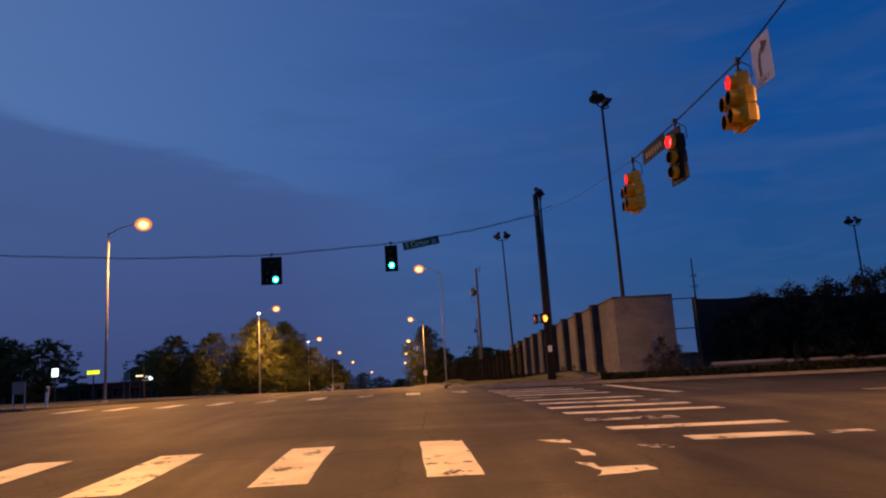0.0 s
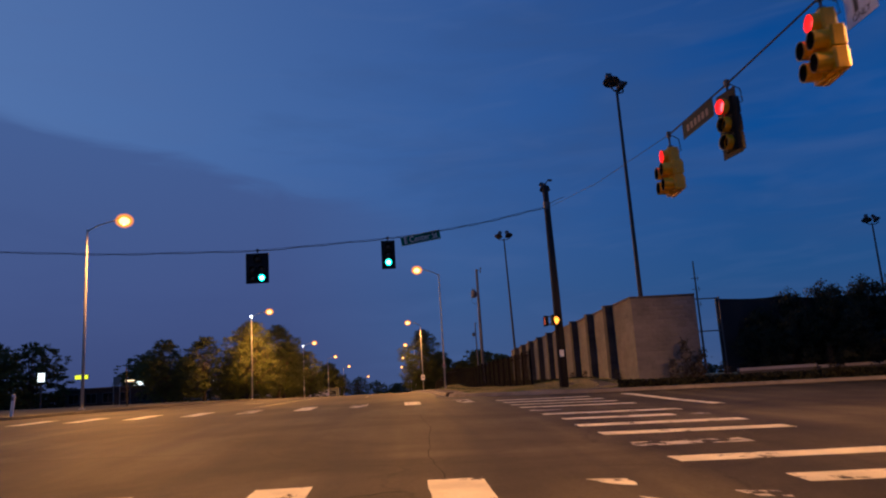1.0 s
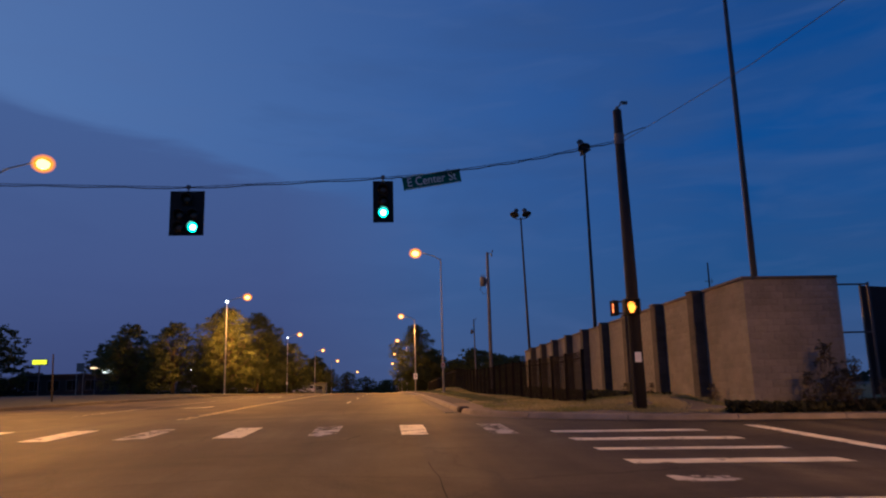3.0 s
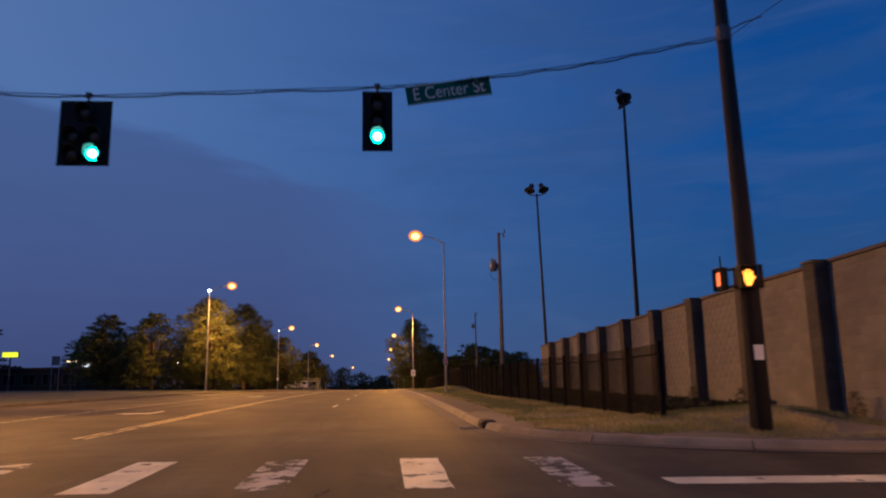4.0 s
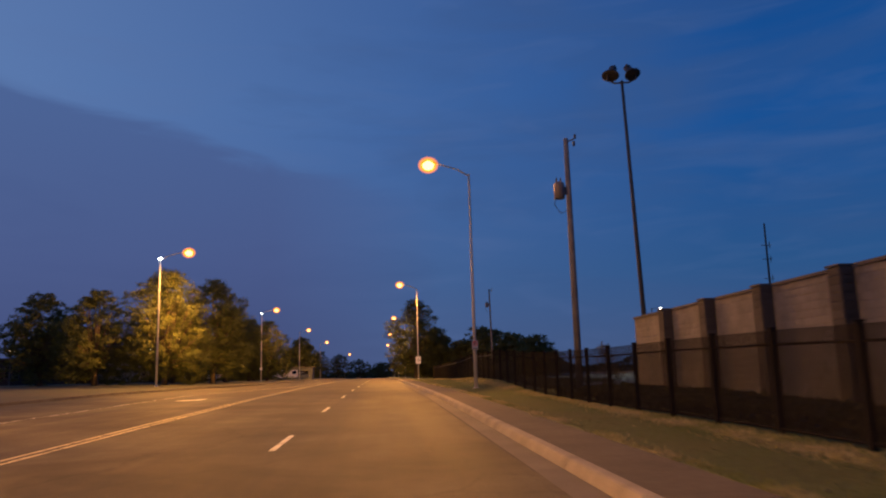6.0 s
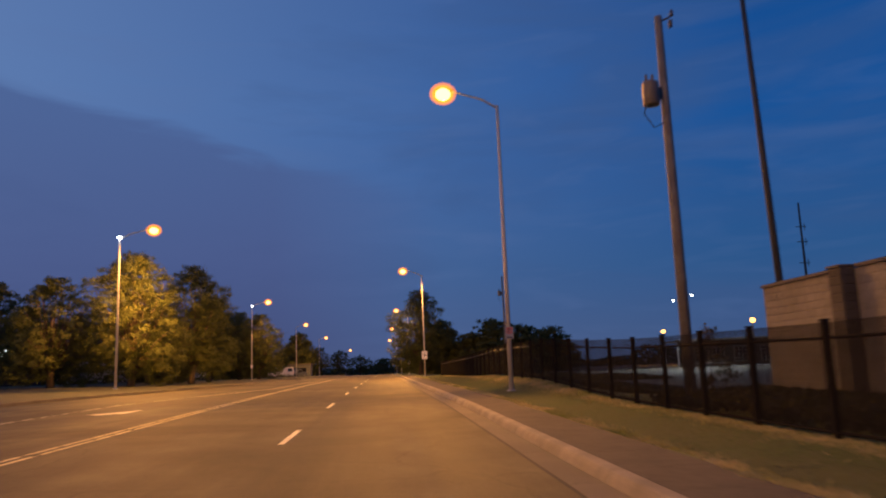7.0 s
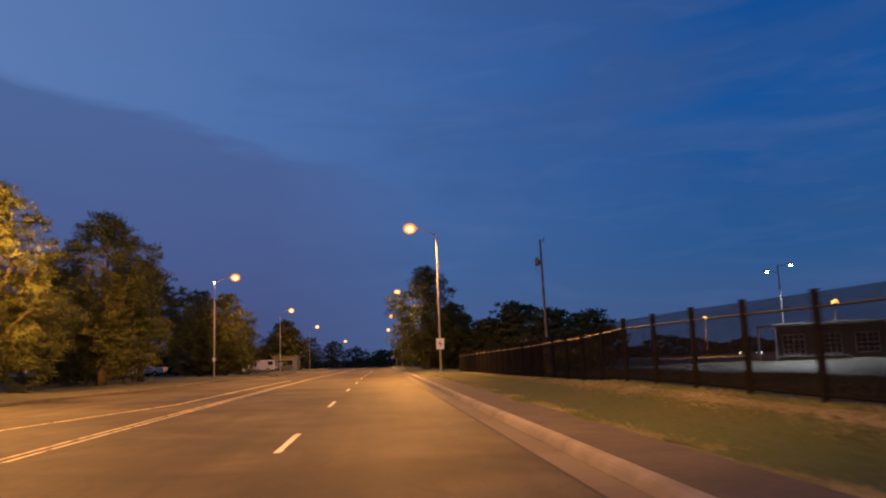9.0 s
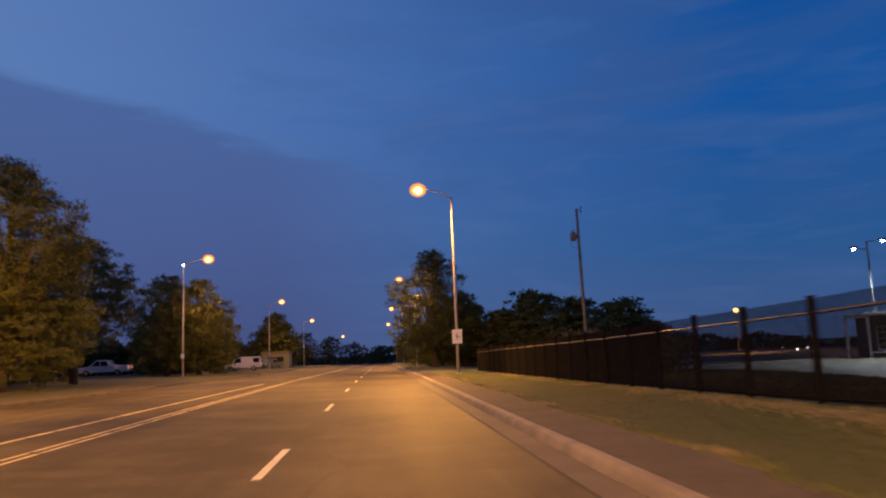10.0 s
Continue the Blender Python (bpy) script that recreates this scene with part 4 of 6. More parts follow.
tube(bm, [(0, 0.0, 1.0), (0, 0.0, 7.95 - 6.86)], 0.016, 6)
box(bm, (0, 0.02, 1.0), (0.30, 0.03, 0.05), 0.005)
part("hanger", bm, DARKSTEEL, s)

# street name blades
s = thing("street_name_sign", pose(1.26, 36.58, 8.70, 0, -9, 0), "green street name sign with white letters, on the span wire", "sign", "street name signs")
bm = bmesh.new()
box(bm, (0, 0, -0.02), (1.86, 0.012, 0.44), 0.006)
plate = part("plate", bm, SIGGREEN, s)
bm = bmesh.new()
for z0 in (-0.225, 0.185):
    box(bm, (0, -0.0078, z0), (1.80, 0.002, 0.018))
part("border", bm, SIGNLETTER, plate)
words("lettering", "E Center St", 0.40, SIGNLETTER, plate, pose(0, -0.009, -0.02, 90, 0, 0), wide=0.84)
for dx in (-0.55, 0.55):
    bm = bmesh.new()
    tube(bm, [(dx, 0.01, 0.18), (dx, 0.01, 0.24)], 0.012, 6)
    box(bm, (dx, 0.01, 0.19), (0.06, 0.03, 0.05), 0.005)
    part("hanger", bm, DARKSTEEL, s)
s = thing("street_name_sign", pose(7.16, 18.85, 7.47, 0, 0, -88), "green street name sign seen edge-on, under the span wire", "sign", "street name signs")
bm = bmesh.new()
box(bm, (0, 0, 0), (1.62, 0.012, 0.40), 0.006)
plate = part("plate", bm, SIGDULL, s)
bm = bmesh.new()
for k in range(6):
    box(bm, (-0.5 + 0.2 * k, -0.0078, 0), (0.12, 0.002, 0.16))
part("lettering", bm, SIGNGREY, plate, "unreadable pale lettering")
for dx in (-0.5, 0.5):
    foot_ = s.matrix_basis @ Vector((dx, 0, 0.18))
    f = (20.6 - foot_.y) / (20.6 - 17.25)
    on_wire = s.matrix_basis.inverted() @ Vector((7.12 + 0.08 * f, foot_.y, 7.72 - 0.02 * f))
    bm = bmesh.new()
    tube(bm, [(dx, 0.0, 0.18), on_wire], 0.014, 6)
    part("hanger", bm, DARKSTEEL, s)

# dark wooden signal pole with pedestrian heads
pz = right_ground(7.26, 35.9)
s = thing("signal_pole", pose(7.26, 35.9, pz), "dark creosoted wooden signal pole at the kerb corner", "pole", "wooden poles")
bm = bmesh.new()
tube(bm, [(0, 0, -0.2), (0, 0, 4), (-0.06, 0, 10.75 - pz)], [0.215, 0.185, 0.135], 12)
part("shaft", bm, TAR, s, smooth=True)
bm = bmesh.new()
tube(bm, [(-0.18, -0.14, 0.0), (-0.17, -0.13, 2.9)], 0.04, 8)
part("conduit", bm, TAR, s, "dark riser pipe")
bm = bmesh.new()
box(bm, (-0.02, -0.205, 1.55), (0.20, 0.012, 0.30), 0.004)
part("notice", bm, SIGNWHITE, s, "small white notice plate")
bm = bmesh.new()
box(bm, (-0.05, 0, 10.80 - pz), (0.10, 0.10, 0.14), 0.02)
tube(bm, [(0.0, 0, 10.85 - pz), (0.10, -0.02, 11.05 - pz), (0.22, -0.02, 11.02 - pz)], 0.025, 6)
box(bm, (0.20, -0.02, 11.0 - pz), (0.18, 0.08, 0.10), 0.02)
part("pole_top_bracket", bm, DARKSTEEL, s)
bm = bmesh.new()
tube(bm, [(0.0, 0, 9.85 - pz), (0.35, -0.12, 10.0 - pz), (0.75, -0.2, 10.12 - pz)], 0.014, 6)
tube(bm, [(-0.05, 0, 9.6 - pz), (-0.05, 0, 9.95 - pz)], 0.16, 10)
part("guy_fitting", bm, DARKSTEEL, s)
for off, yaw, litup, lab in ((-0.15, 0, True, "lit orange pedestrian signal"), (-0.58, -90, False, "pedestrian signal seen from the side")):
    m = pose(off, -0.30 if litup else 0.05, 4.42 - pz, 0, 0, yaw)
    bm = bmesh.new()
    deep_, hood_ = (0.22, 0.16) if litup else (0.12, 0.06)
    box(bm, (0, deep_ / 2 - 0.01, 0), (0.44 if litup else 0.36, deep_, 0.46), 0.03, m)
    hd = part("pedestrian_head", bm, SIGBLK, s, lab)
    bm = bmesh.new()
    if litup:
        ellipsoid(bm, (0.0, 0, -0.045), (0.098, 0.016, 0.105), 16, 8)
        for fx, tip_, lean_ in ((-0.072, 0.115, -0.020), (-0.026, 0.155, -0.008), (0.022, 0.150, 0.006), (0.064, 0.110, 0.018)):
            tube(bm, [(fx, 0, -0.02), (fx + lean_, 0, tip_)], [0.024, 0.019], 6)
        tube(bm, [(0.06, 0, -0.08), (0.122, 0, 0.015)], [0.028, 0.020], 6)
        box(bm, (0.0, 0, -0.14), (0.11, 0.02, 0.07), 0.02)
    else:
        box(bm, (0, 0, 0), (0.15, 0.01, 0.27), 0.004)
    bmesh.ops.transform(bm, matrix=m @ Matrix.Translation((0, -0.022, 0)), verts=bm.verts)
    part("symbol", bm, LENS_AMBER if litup else LENS_ORANGE, hd, "glowing orange symbol")
    bm = bmesh.new()
    for a, b, sx_, sz_ in ((0, 0.225, 0.46, 0.015), (-0.225, 0, 0.015, 0.46), (0.225, 0, 0.015, 0.46)):
        box(bm, (a if litup else a * 0.8, -hood_ / 2, b), (sx_ if litup else sx_ * 0.8, hood_, sz_), 0, m)
    part("hood", bm, SIGBLK, hd)
bm = bmesh.new()
tube(bm, [(0, 0, 4.25 - pz), (-0.33, -0.15, 4.25 - pz), (-0.62, 0.05, 4.25 - pz)], 0.03, 6)
tube(bm, [(0, 0, 4.60 - pz), (-0.33, -0.15, 4.60 - pz), (-0.62, 0.05, 4.60 - pz)], 0.03, 6)
part("mounting_arm", bm, DARKSTEEL, s)
for x, y, top, gz in ((-25.4, 37.2, 10.6, left_ground(-25.4, 37.2)), (7.7, -6.0, 11.6, land(7.7, -6.0))):
    t = thing("signal_pole", pose(x, y, gz), "dark creosoted wooden pole holding the span wire", "pole", "wooden poles")
    bm = bmesh.new()
    tube(bm, [(0, 0, -0.2), (0, 0, 4), (0, 0, top - gz)], [0.185, 0.165, 0.125], 12)
    part("shaft", bm, TAR, t, smooth=True)


# ---------------------------------------------------------------- ball-field wall, fence and floodlights
WX, WY0, WY1 = 10.5, 35.3, 71.4
wall_top = lambda y: 5.16 - 0.0130 * (y - WY0)
wall = thing("field_wall", Matrix.Identity(4), "tall pale split-face block wall with pilasters and a dark cap", "wall", kind="structure")
pil = [38.5 + 3.62 * k for k in range(9)]


def sheared_box(bm, x0, x1, y0, y1, z0, d0=0.0):
    """Box whose top follows the wall's falling line."""
    vs = []
    for y in (y0, y1):
        t = wall_top(y) + d0
        vs.append([bm.verts.new(p) for p in ((x0, y, z0), (x1, y, z0), (x1, y, t), (x0, y, t))])
    a, b = vs
    bm.faces.new(a), bm.faces.new(b[::-1])
    for k in range(4):
        bm.faces.new((a[k], a[(k + 1) % 4], b[(k + 1) % 4], b[k]))


bm = bmesh.new()
sheared_box(bm, WX + 0.01, WX + 0.20, WY0 + 0.30, WY1, 0.6)
part("core", bm, MORTAR, wall)
bm = bmesh.new()
sheared_box(bm, WX + 0.01, 13.45, WY0 + 0.01, WY0 + 0.295, 0.6)
part("return_core", bm, MORTAR, wall)
for y in pil:
    bm = bmesh.new()
    sheared_box(bm, WX - 0.35, WX + 0.005, y - 0.24, y + 0.24, 0.7, 0.03)
    part("pilaster", bm, PILBLOCK, wall, "dark block pilaster")
bm = bmesh.new()
for y0, y1 in zip([WY0 - 0.04] + pil, pil + [WY1 + 0.03]):
    sa, sb = y0 + (0.30 if y0 in pil else 0), y1 - (0.30 if y1 in pil else 0)
    for q in ((WX - 0.06, WX + 0.26),):
        vs = []
        for y in (sa, sb):
            t = wall_top(y)
            vs.append([bm.verts.new(p) for p in ((q[0], y, t + 0.003), (q[1], y, t + 0.003), (q[1], y, t + 0.085), (q[0], y, t + 0.085))])
        a, b = vs
        bm.faces.new(a), bm.faces.new(b[::-1])
        for k in range(4):
            bm.faces.new((a[k], a[(k + 1) % 4], b[(k + 1) % 4], b[k]))
part("cap", bm, CAP, wall, "dark coping")
bm = bmesh.new()
box(bm, ((WX + 0.27 + 13.5) / 2, WY0 + 0.15, wall_top(WY0) + 0.045), (13.5 - WX - 0.37, 0.40, 0.08), 0.012)
part("cap", bm, CAP, wall, "dark coping")
for y in pil:
    bm = bmesh.new()
    box(bm, (WX - 0.12, y, wall_top(y) + 0.065), (0.56, 0.53, 0.06), 0.012)
    part("pilaster_cap", bm, CAP, wall)


# ornamental black mesh fence
FY0, FY1 = 38.55, 150.0
fence_x = lambda y: 6.3 + 0.012 * max(0.0, y - 95)
fence = thing("mesh_fence", Matrix.Identity(4), "black coated mesh fence with square posts along the verge", "fence", kind="structure")
fz = lambda y: right_ground(fence_x(y), y)
posts = [FY0 + 2.336 * k for k in range(12)] + [66.4, 68.55, 70.7] + [72.85 + 2.4 * k for k in range(33)]
bm = bmesh.new()
box(bm, (0, 0, 0.84), (0.10, 0.10, 1.84), 0.006)
box(bm, (0, 0, 1.777), (0.12, 0.12, 0.03), 0.006)
post_mesh = finish(bm, FENCE, "post")
for y in posts:
    p = new("post", post_mesh)
    p.parent = fence
    p.location = (fence_x(y), y, fz(y))
for y0, y1 in zip(posts, posts[1:]):
    for hh in (0.10, 1.50):
        bm = bmesh.new()
        tube(bm, [(fence_x(y0), y0 + 0.045, fz(y0) + hh), (fence_x(y1), y1 - 0.045, fz(y1) + hh)], 0.024, 6)
        # past y 107 the top rail's sheen is painted as a paler colour
        part("rail", bm, SHEENRAIL if hh > 1 and y0 > 107 else GLOSSRAIL if hh > 1 and y0 > 84 else FENCE, fence, "steel top rail, its pale sheen put into the colour" if hh > 1 and y0 > 107 else "")
V, F = [], []
step, hgt, rw = 0.034, 1.68, 0.0053
for y0, y1 in zip(posts, posts[1:]):
    a, b = Vector((fence_x(y0), y0, fz(y0) + 0.06)), Vector((fence_x(y1), y1, fz(y1) + 0.06))
    L = (b - a).length
    u = (b - a) / L
    st = step if y0 < 112 else step * 2
    w = rw if y0 < 107 else rw * (1.7 if y0 < 112 else 3.4)
    n = int((L + hgt) / st)
    for sgn in (1, -1):
        for k in range(n):
            s0 = -hgt + k * st
            lo, hi = max(0.0, -s0), min(hgt, L - s0)
            if hi <= lo:
                continue
            q = []
            for hh in (lo, hi):
                along = s0 + hh
                p = a + u * (along if sgn > 0 else L - along) + Vector((0.012 * sgn, 0, hh))
                q.append(p)
            side = Vector((0, w * 0.7, -w * 0.7 * sgn))
            i0 = len(V)
            V += [q[0] - side, q[0] + side, q[1] + side, q[1] - side]
            F.append((i0, i0 + 1, i0 + 2, i0 + 3))
mesh = raw("mesh_fabric", V, F, FENCE, fence, "fine black diamond mesh")
mesh["kind"] = "stuff"

# bare dirt along the foot of the fence
DIRT = material("pale_bare_dirt", (0.27, 0.225, 0.135), rough=0.95, scale=0.9, fine=12, second=(0.185, 0.160, 0.085), vary=0.25, bump=0.5, cut=0.40)
V, F = [], []
ysd = np.arange(46.0, 140.0, 0.8)
for i, y in enumerate(ysd):
    w = 0.62 + 0.30 * noise.noise((0.3, y * 0.21, 4.0))
    c = -0.42 + 0.25 * noise.noise((1.3, y * 0.12, 2.0))
    for q in (-w, -w * 0.3, w * 0.3, w):
        x = fence_x(y) + c + q * 0.7
        V.append((x, y, right_ground(x, y) + 0.012 - 0.05 * (abs(q) == w)))
    if i:
        for k in range(3):
            F.append((4 * i - 4 + k, 4 * i - 3 + k, 4 * i + 1 + k, 4 * i + k))
dirt = raw("dirt_strip", V, F, DIRT, verge, "pale bare dirt along the fence", smooth=True)

for i, (cx, cy, rx_, ry_) in enumerate(((5.6, 40.2, 0.5, 0.9), (7.4, 38.3, 0.9, 0.5), (8.9, 37.0, 1.1, 0.4), (6.3, 43.6, 0.35, 1.2), (4.9, 46.0, 0.3, 0.9))):
    ring = []
    for k in range(22):
        q = k * math.pi / 11
        f = 1 + 0.35 * noise.noise((math.cos(q) * 1.7 + i * 3, math.sin(q) * 1.7, 2.0))
        ring.append((cx + rx_ * f * math.cos(q), cy + ry_ * f * math.sin(q)))
    V, F = region(ring, [(cx + rx_ * f * math.cos(q), cy + ry_ * f * math.sin(q)) for f in (0.01, 0.35, 0.6) for q in np.arange(0, 6.2, 0.8)], lambda x, y: right_ground(x, y) + 0.012 - 0.02 * min(1.2, ((x - cx) / rx_) ** 2 + ((y - cy) / ry_) ** 2))
    raw("dirt_patch", V, F, DIRT, verge, "pale bare dirt scrap", smooth=True)

# trodden bare earth over the whole street corner, from the back of the kerb to the foot of the wall
EARTH = material("trodden_corner_earth", (0.180, 0.148, 0.100), rough=0.95, scale=0.55, fine=9, second=(0.135, 0.116, 0.072), vary=0.3, bump=0.7)
ring = [(p[0] + 0.22 * n.x, p[1] + 0.22 * n.y) for p, n in zip(RIGHT, sides(RIGHT, True)) if 33.9 < p[1] < 45.1 and p[0] < 16]
ring += [(15.5, 34.75), (13.0, 34.9), (10.2, 35.1), (9.7, 37.0), (9.5, 40.0), (8.0, 41.2), (6.1, 42.4), (4.9, 43.2), (4.3, 44.1), (3.7, 44.6), (3.3, 45.3), (2.9, 45.6), (2.45, 45.4)]
V, F = region(ring, [(x, y) for x in np.arange(2.8, 15.2, 0.5) for y in np.arange(34.4, 45.2, 0.4) if (x < 9.4 or y < 35.0) and y > float(np.interp(x, CORNER_X, CORNER_Y)) + 0.35 and y < (44.6 if x < 3.7 else 43.0 - max(0.0, x - 4.9) * 0.56)], lambda x, y: right_ground(x, y) + 0.020 + 0.014 * ease((y - 41.5) / 1.5))
raw("bare_earth", V, F, EARTH, verge, "trodden tan earth with thin grass", smooth=True)

# gate gap and dark screen along the cross street
gate = thing("chain_gate", Matrix.Identity(4), "narrow steel gate frame between the wall and the screen", "gate", kind="structure")
gz0 = right_ground(14.1, 35.9)
for z in (5.04, 3.55, gz0 + 0.15):
    bm = bmesh.new()
    tube(bm, [(13.5, 35.9, z), (14.85, 35.9, z)], 0.03, 6)
    part("rail", bm, DARKSTEEL, gate)
for x in (13.56, 14.82):
    bm = bmesh.new()
    tube(bm, [(x, 35.9, gz0 - 0.1), (x, 35.9, 5.1)], 0.04, 8)
    part("post", bm, DARKSTEEL, gate)
scr = thing("screen_fence", Matrix.Identity(4), "tall black privacy screen fence on steel posts", "fence", kind="structure")
for k in range(9):
    x0, x1 = 14.9 + 3.6 * k, 14.9 + 3.6 * (k + 1)
    bm = bmesh.new()
    top = 5.05 - 0.03 * (x0 - 14.9)
    g = []
    for i in range(7):
        x = x0 + (x1 - x0) * i / 6
        g.append([(x, 36.32 + 0.04 * math.sin(i * 2.1 + k), gz0 + 0.35), (x, 36.3 + 0.03 * math.cos(i * 1.7 + k), top - 0.09 * math.sin(math.pi * i / 6))])
    vs = [[bm.verts.new(p) for p in c] for c in g]
    vb = [[bm.verts.new((p[0], p[1] + 0.012, p[2])) for p in c] for c in g]
    for i in range(6):
        bm.faces.new((vs[i][0], vs[i + 1][0], vs[i + 1][1], vs[i][1]))
        bm.faces.new((vb[i][0], vb[i][1], vb[i + 1][1], vb[i + 1][0]))
        bm.faces.new((vs[i][1], vs[i + 1][1], vb[i + 1][1], vb[i][1]))
    part("screen_panel", bm, SCREEN, scr)
    bm = bmesh.new()
    tube(bm, [(x0, 36.4, right_ground(x0, 36.4) - 0.1), (x0, 36.4, top + 0.05)], 0.045, 8)
    part("post", bm, DARKSTEEL, scr)
foot = thing("low_wall", Matrix.Identity(4), "low dark retaining wall with a pale top course", "wall", kind="structure")
for k in range(9):
    x = 14.9 + 3.6 * k + 1.8
    top = 1.82 - 0.018 * (x - 14.9)
    zc = right_ground(x, 35.05)
    bm = bmesh.new()
    box(bm, (x, 35.05, (zc - 0.3 + top - 0.14) / 2), (3.6, 0.20, top - 0.14 - zc + 0.3))
    part("base_course", bm, CAP, foot)
    bm = bmesh.new()
    box(bm, (x, 35.05, top - 0.068), (3.57, 0.26, 0.135), 0.015)
    part("top_course", bm, PALE, foot)


def floodlight(x, y, base, top, yaw, lean=0.0):
    t = thing("floodlight_mast", pose(x, y, base, 0, 0, yaw), "tall dark steel floodlight mast with unlit lamps", "floodlight mast", "floodlight masts")
    h = top - base
    bm = bmesh.new()
    tube(bm, [(0, 0, -0.1), (lean * 0.5, 0, h * 0.5), (lean, 0, h)], [0.115, 0.09, 0.062], 12)
    part("pole", bm, MASTSTEEL, t, smooth=True)
    bm = bmesh.new()
    tube(bm, [(lean - 0.62, 0, h + 0.05), (lean - 0.3, 0, h - 0.1), (lean + 0.3, 0, h - 0.1), (lean + 0.62, 0, h + 0.05)], 0.04, 6)
    for sx_ in (-0.62, 0.62):
        tube(bm, [(lean + sx_, 0, h + 0.02), (lean + sx_, 0, h + 0.28)], 0.035, 6)
    part("crossarm", bm, MASTSTEEL, t)
    for sx_ in (-0.5, 0.5):
        bm = bmesh.new()
        m = Matrix.Translation((lean + sx_ * 0.85, 0.05, h + 0.42)) @ Matrix.Rotation(radians(38 * (1 if sx_ > 0 else -1)), 4, "Z") @ Matrix.Rotation(radians(146), 4, "X") @ Matrix.Diagonal((1.25, 1.0, 1.25, 1.0))
        lathe(bm, [(0.09, -0.26), (0.13, -0.2), (0.16, -0.06), (0.31, 0.13), (0.34, 0.16), (0.31, 0.17)], 14, m)
        hd = part("lamp_head", bm, MASTSTEEL, t, smooth=True)
        bm = bmesh.new()
        box(bm, (0, 0, -0.22), (0.22, 0.26, 0.18), 0.02, m)
        part("ballast_box", bm, MASTSTEEL, hd)
    return t


floodlight(11.22, 35.95, right_ground(11.22, 35.95), 15.4, 42, lean=-0.12)
floodlight(11.04, 53.35, right_ground(11.04, 53.35), 14.95, 70)
floodlight(10.84, 70.95, right_ground(10.84, 70.95), 15.4, -10, lean=-0.30)
floodlight(41.0, 62.0, right_ground(41.0, 62), 13.4, 5)


def utility_pole(x, y, base, top, lean):
    t = thing("utility_pole", pose(x, y, base), "weathered wooden utility pole with a grey transformer", "utility pole", "wooden poles")
    h = top - base
    bm = bmesh.new()
    tube(bm, [(0.0, 0, -0.2), (lean * 0.5, 0, h * 0.5), (lean, 0, h)], [0.155, 0.135, 0.105], 12)
    part("shaft", bm, WOOD, t, smooth=True)
    bm = bmesh.new()
    lathe(bm, [(0.02, 0), (0.20, 0.0), (0.23, 0.03), (0.23, 0.62), (0.21, 0.68), (0.08, 0.74)], 16, Matrix.Translation((lean - 0.42, -0.05, h - 2.66)))
    tr = part("transformer", bm, TANK, t, "grey cylindrical transformer", smooth=True)
    bm = bmesh.new()
    for dx in (-0.1, 0.08):
        lathe(bm, [(0.03, 0), (0.045, 0.05), (0.03, 0.09), (0.045, 0.14), (0.02, 0.2)], 8, Matrix.Translation((lean - 0.42 + dx, -0.05, h - 1.95)))
    part("bushing", bm, DARKSTEEL, tr)
    bm = bmesh.new()
    box(bm, (lean - 0.14, -0.02, h - 2.3), (0.16, 0.08, 0.35), 0.01)
    part("bracket", bm, DARKSTEEL, t)
    bm = bmesh.new()
    tube(bm, [(lean, 0, h - 0.15), (lean + 0.28, -0.02, h - 0.05), (lean + 0.40, -0.02, h + 0.05)], 0.03, 6)
    lathe(bm, [(0.03, 0), (0.06, 0.04), (0.035, 0.08), (0.06, 0.12), (0.03, 0.2)], 8, Matrix.Translation((lean + 0.40, -0.02, h)))
    box(bm, (lean + 0.34, -0.02, h - 0.22), (0.1, 0.1, 0.22), 0.02)
    part("insulator_bracket", bm, DARKSTEEL, t)
    bm = bmesh.new()
    tube(bm, [(lean - 0.5, -0.05, h - 2.4), (lean - 0.66, -0.06, h - 2.9), (lean - 0.4, -0.06, h - 3.3), (lean - 0.1, -0.05, h - 3.15)], 0.015, 6)
    part("drop_loop", bm, CABLE, t)
    return t


utility_pole(7.62, 70.25, right_ground(7.62, 70.25), 12.45, 0.0)
utility_pole(15.6, 148.0, right_ground(15.6, 148), 14.2, -0.15)
m_ = thing("radio_mast", pose(68.3, 164.7, right_ground(68.3, 164.7) - 0.1), "slender dark radio mast far behind the field", "mast")
bm = bmesh.new()
tube(bm, [(0, 0, 0), (0, 0, 27)], [0.32, 0.16], 6)
part("shaft", bm, DARKSTEEL, m_)
for z in (17, 20.5, 23.0):
    bm = bmesh.new()
    tube(bm, [(-0.9, 0, z), (0.9, 0, z)], 0.07, 5)
    tube(bm, [(0.6, 0, z - 0.6), (0.6, 0, z + 0.6)], 0.06, 5)
    part("antenna", bm, DARKSTEEL, m_)

# storm drain inlet at the end of the kerb
DRAINBOX = material("rust_stained_drain_concrete", (0.055, 0.038, 0.026), rough=0.9, vary=0.3, scale=3.0, fine=20, second=(0.030, 0.022, 0.016), bump=0.5)
s = thing("storm_drain", pose(2.35, 40.6, land(2.35, 40.6)), "dark storm drain inlet box set in the kerb", "drain")
bm = bmesh.new()
box(bm, (0.10, 0, 0.085), (0.40, 0.74, 0.26), 0.09)
part("inlet_box", bm, DRAINBOX, s)
bm = bmesh.new()
box(bm, (-0.105, 0, 0.09), (0.02, 0.44, 0.10), 0.004)
part("opening", bm, SIGBLK, s)
bm = bmesh.new()
for k in range(6):
    box(bm, (-0.37, -0.3 + 0.12 * k, 0.012), (0.46, 0.05, 0.02))
part("grate", bm, DARKSTEEL, s)


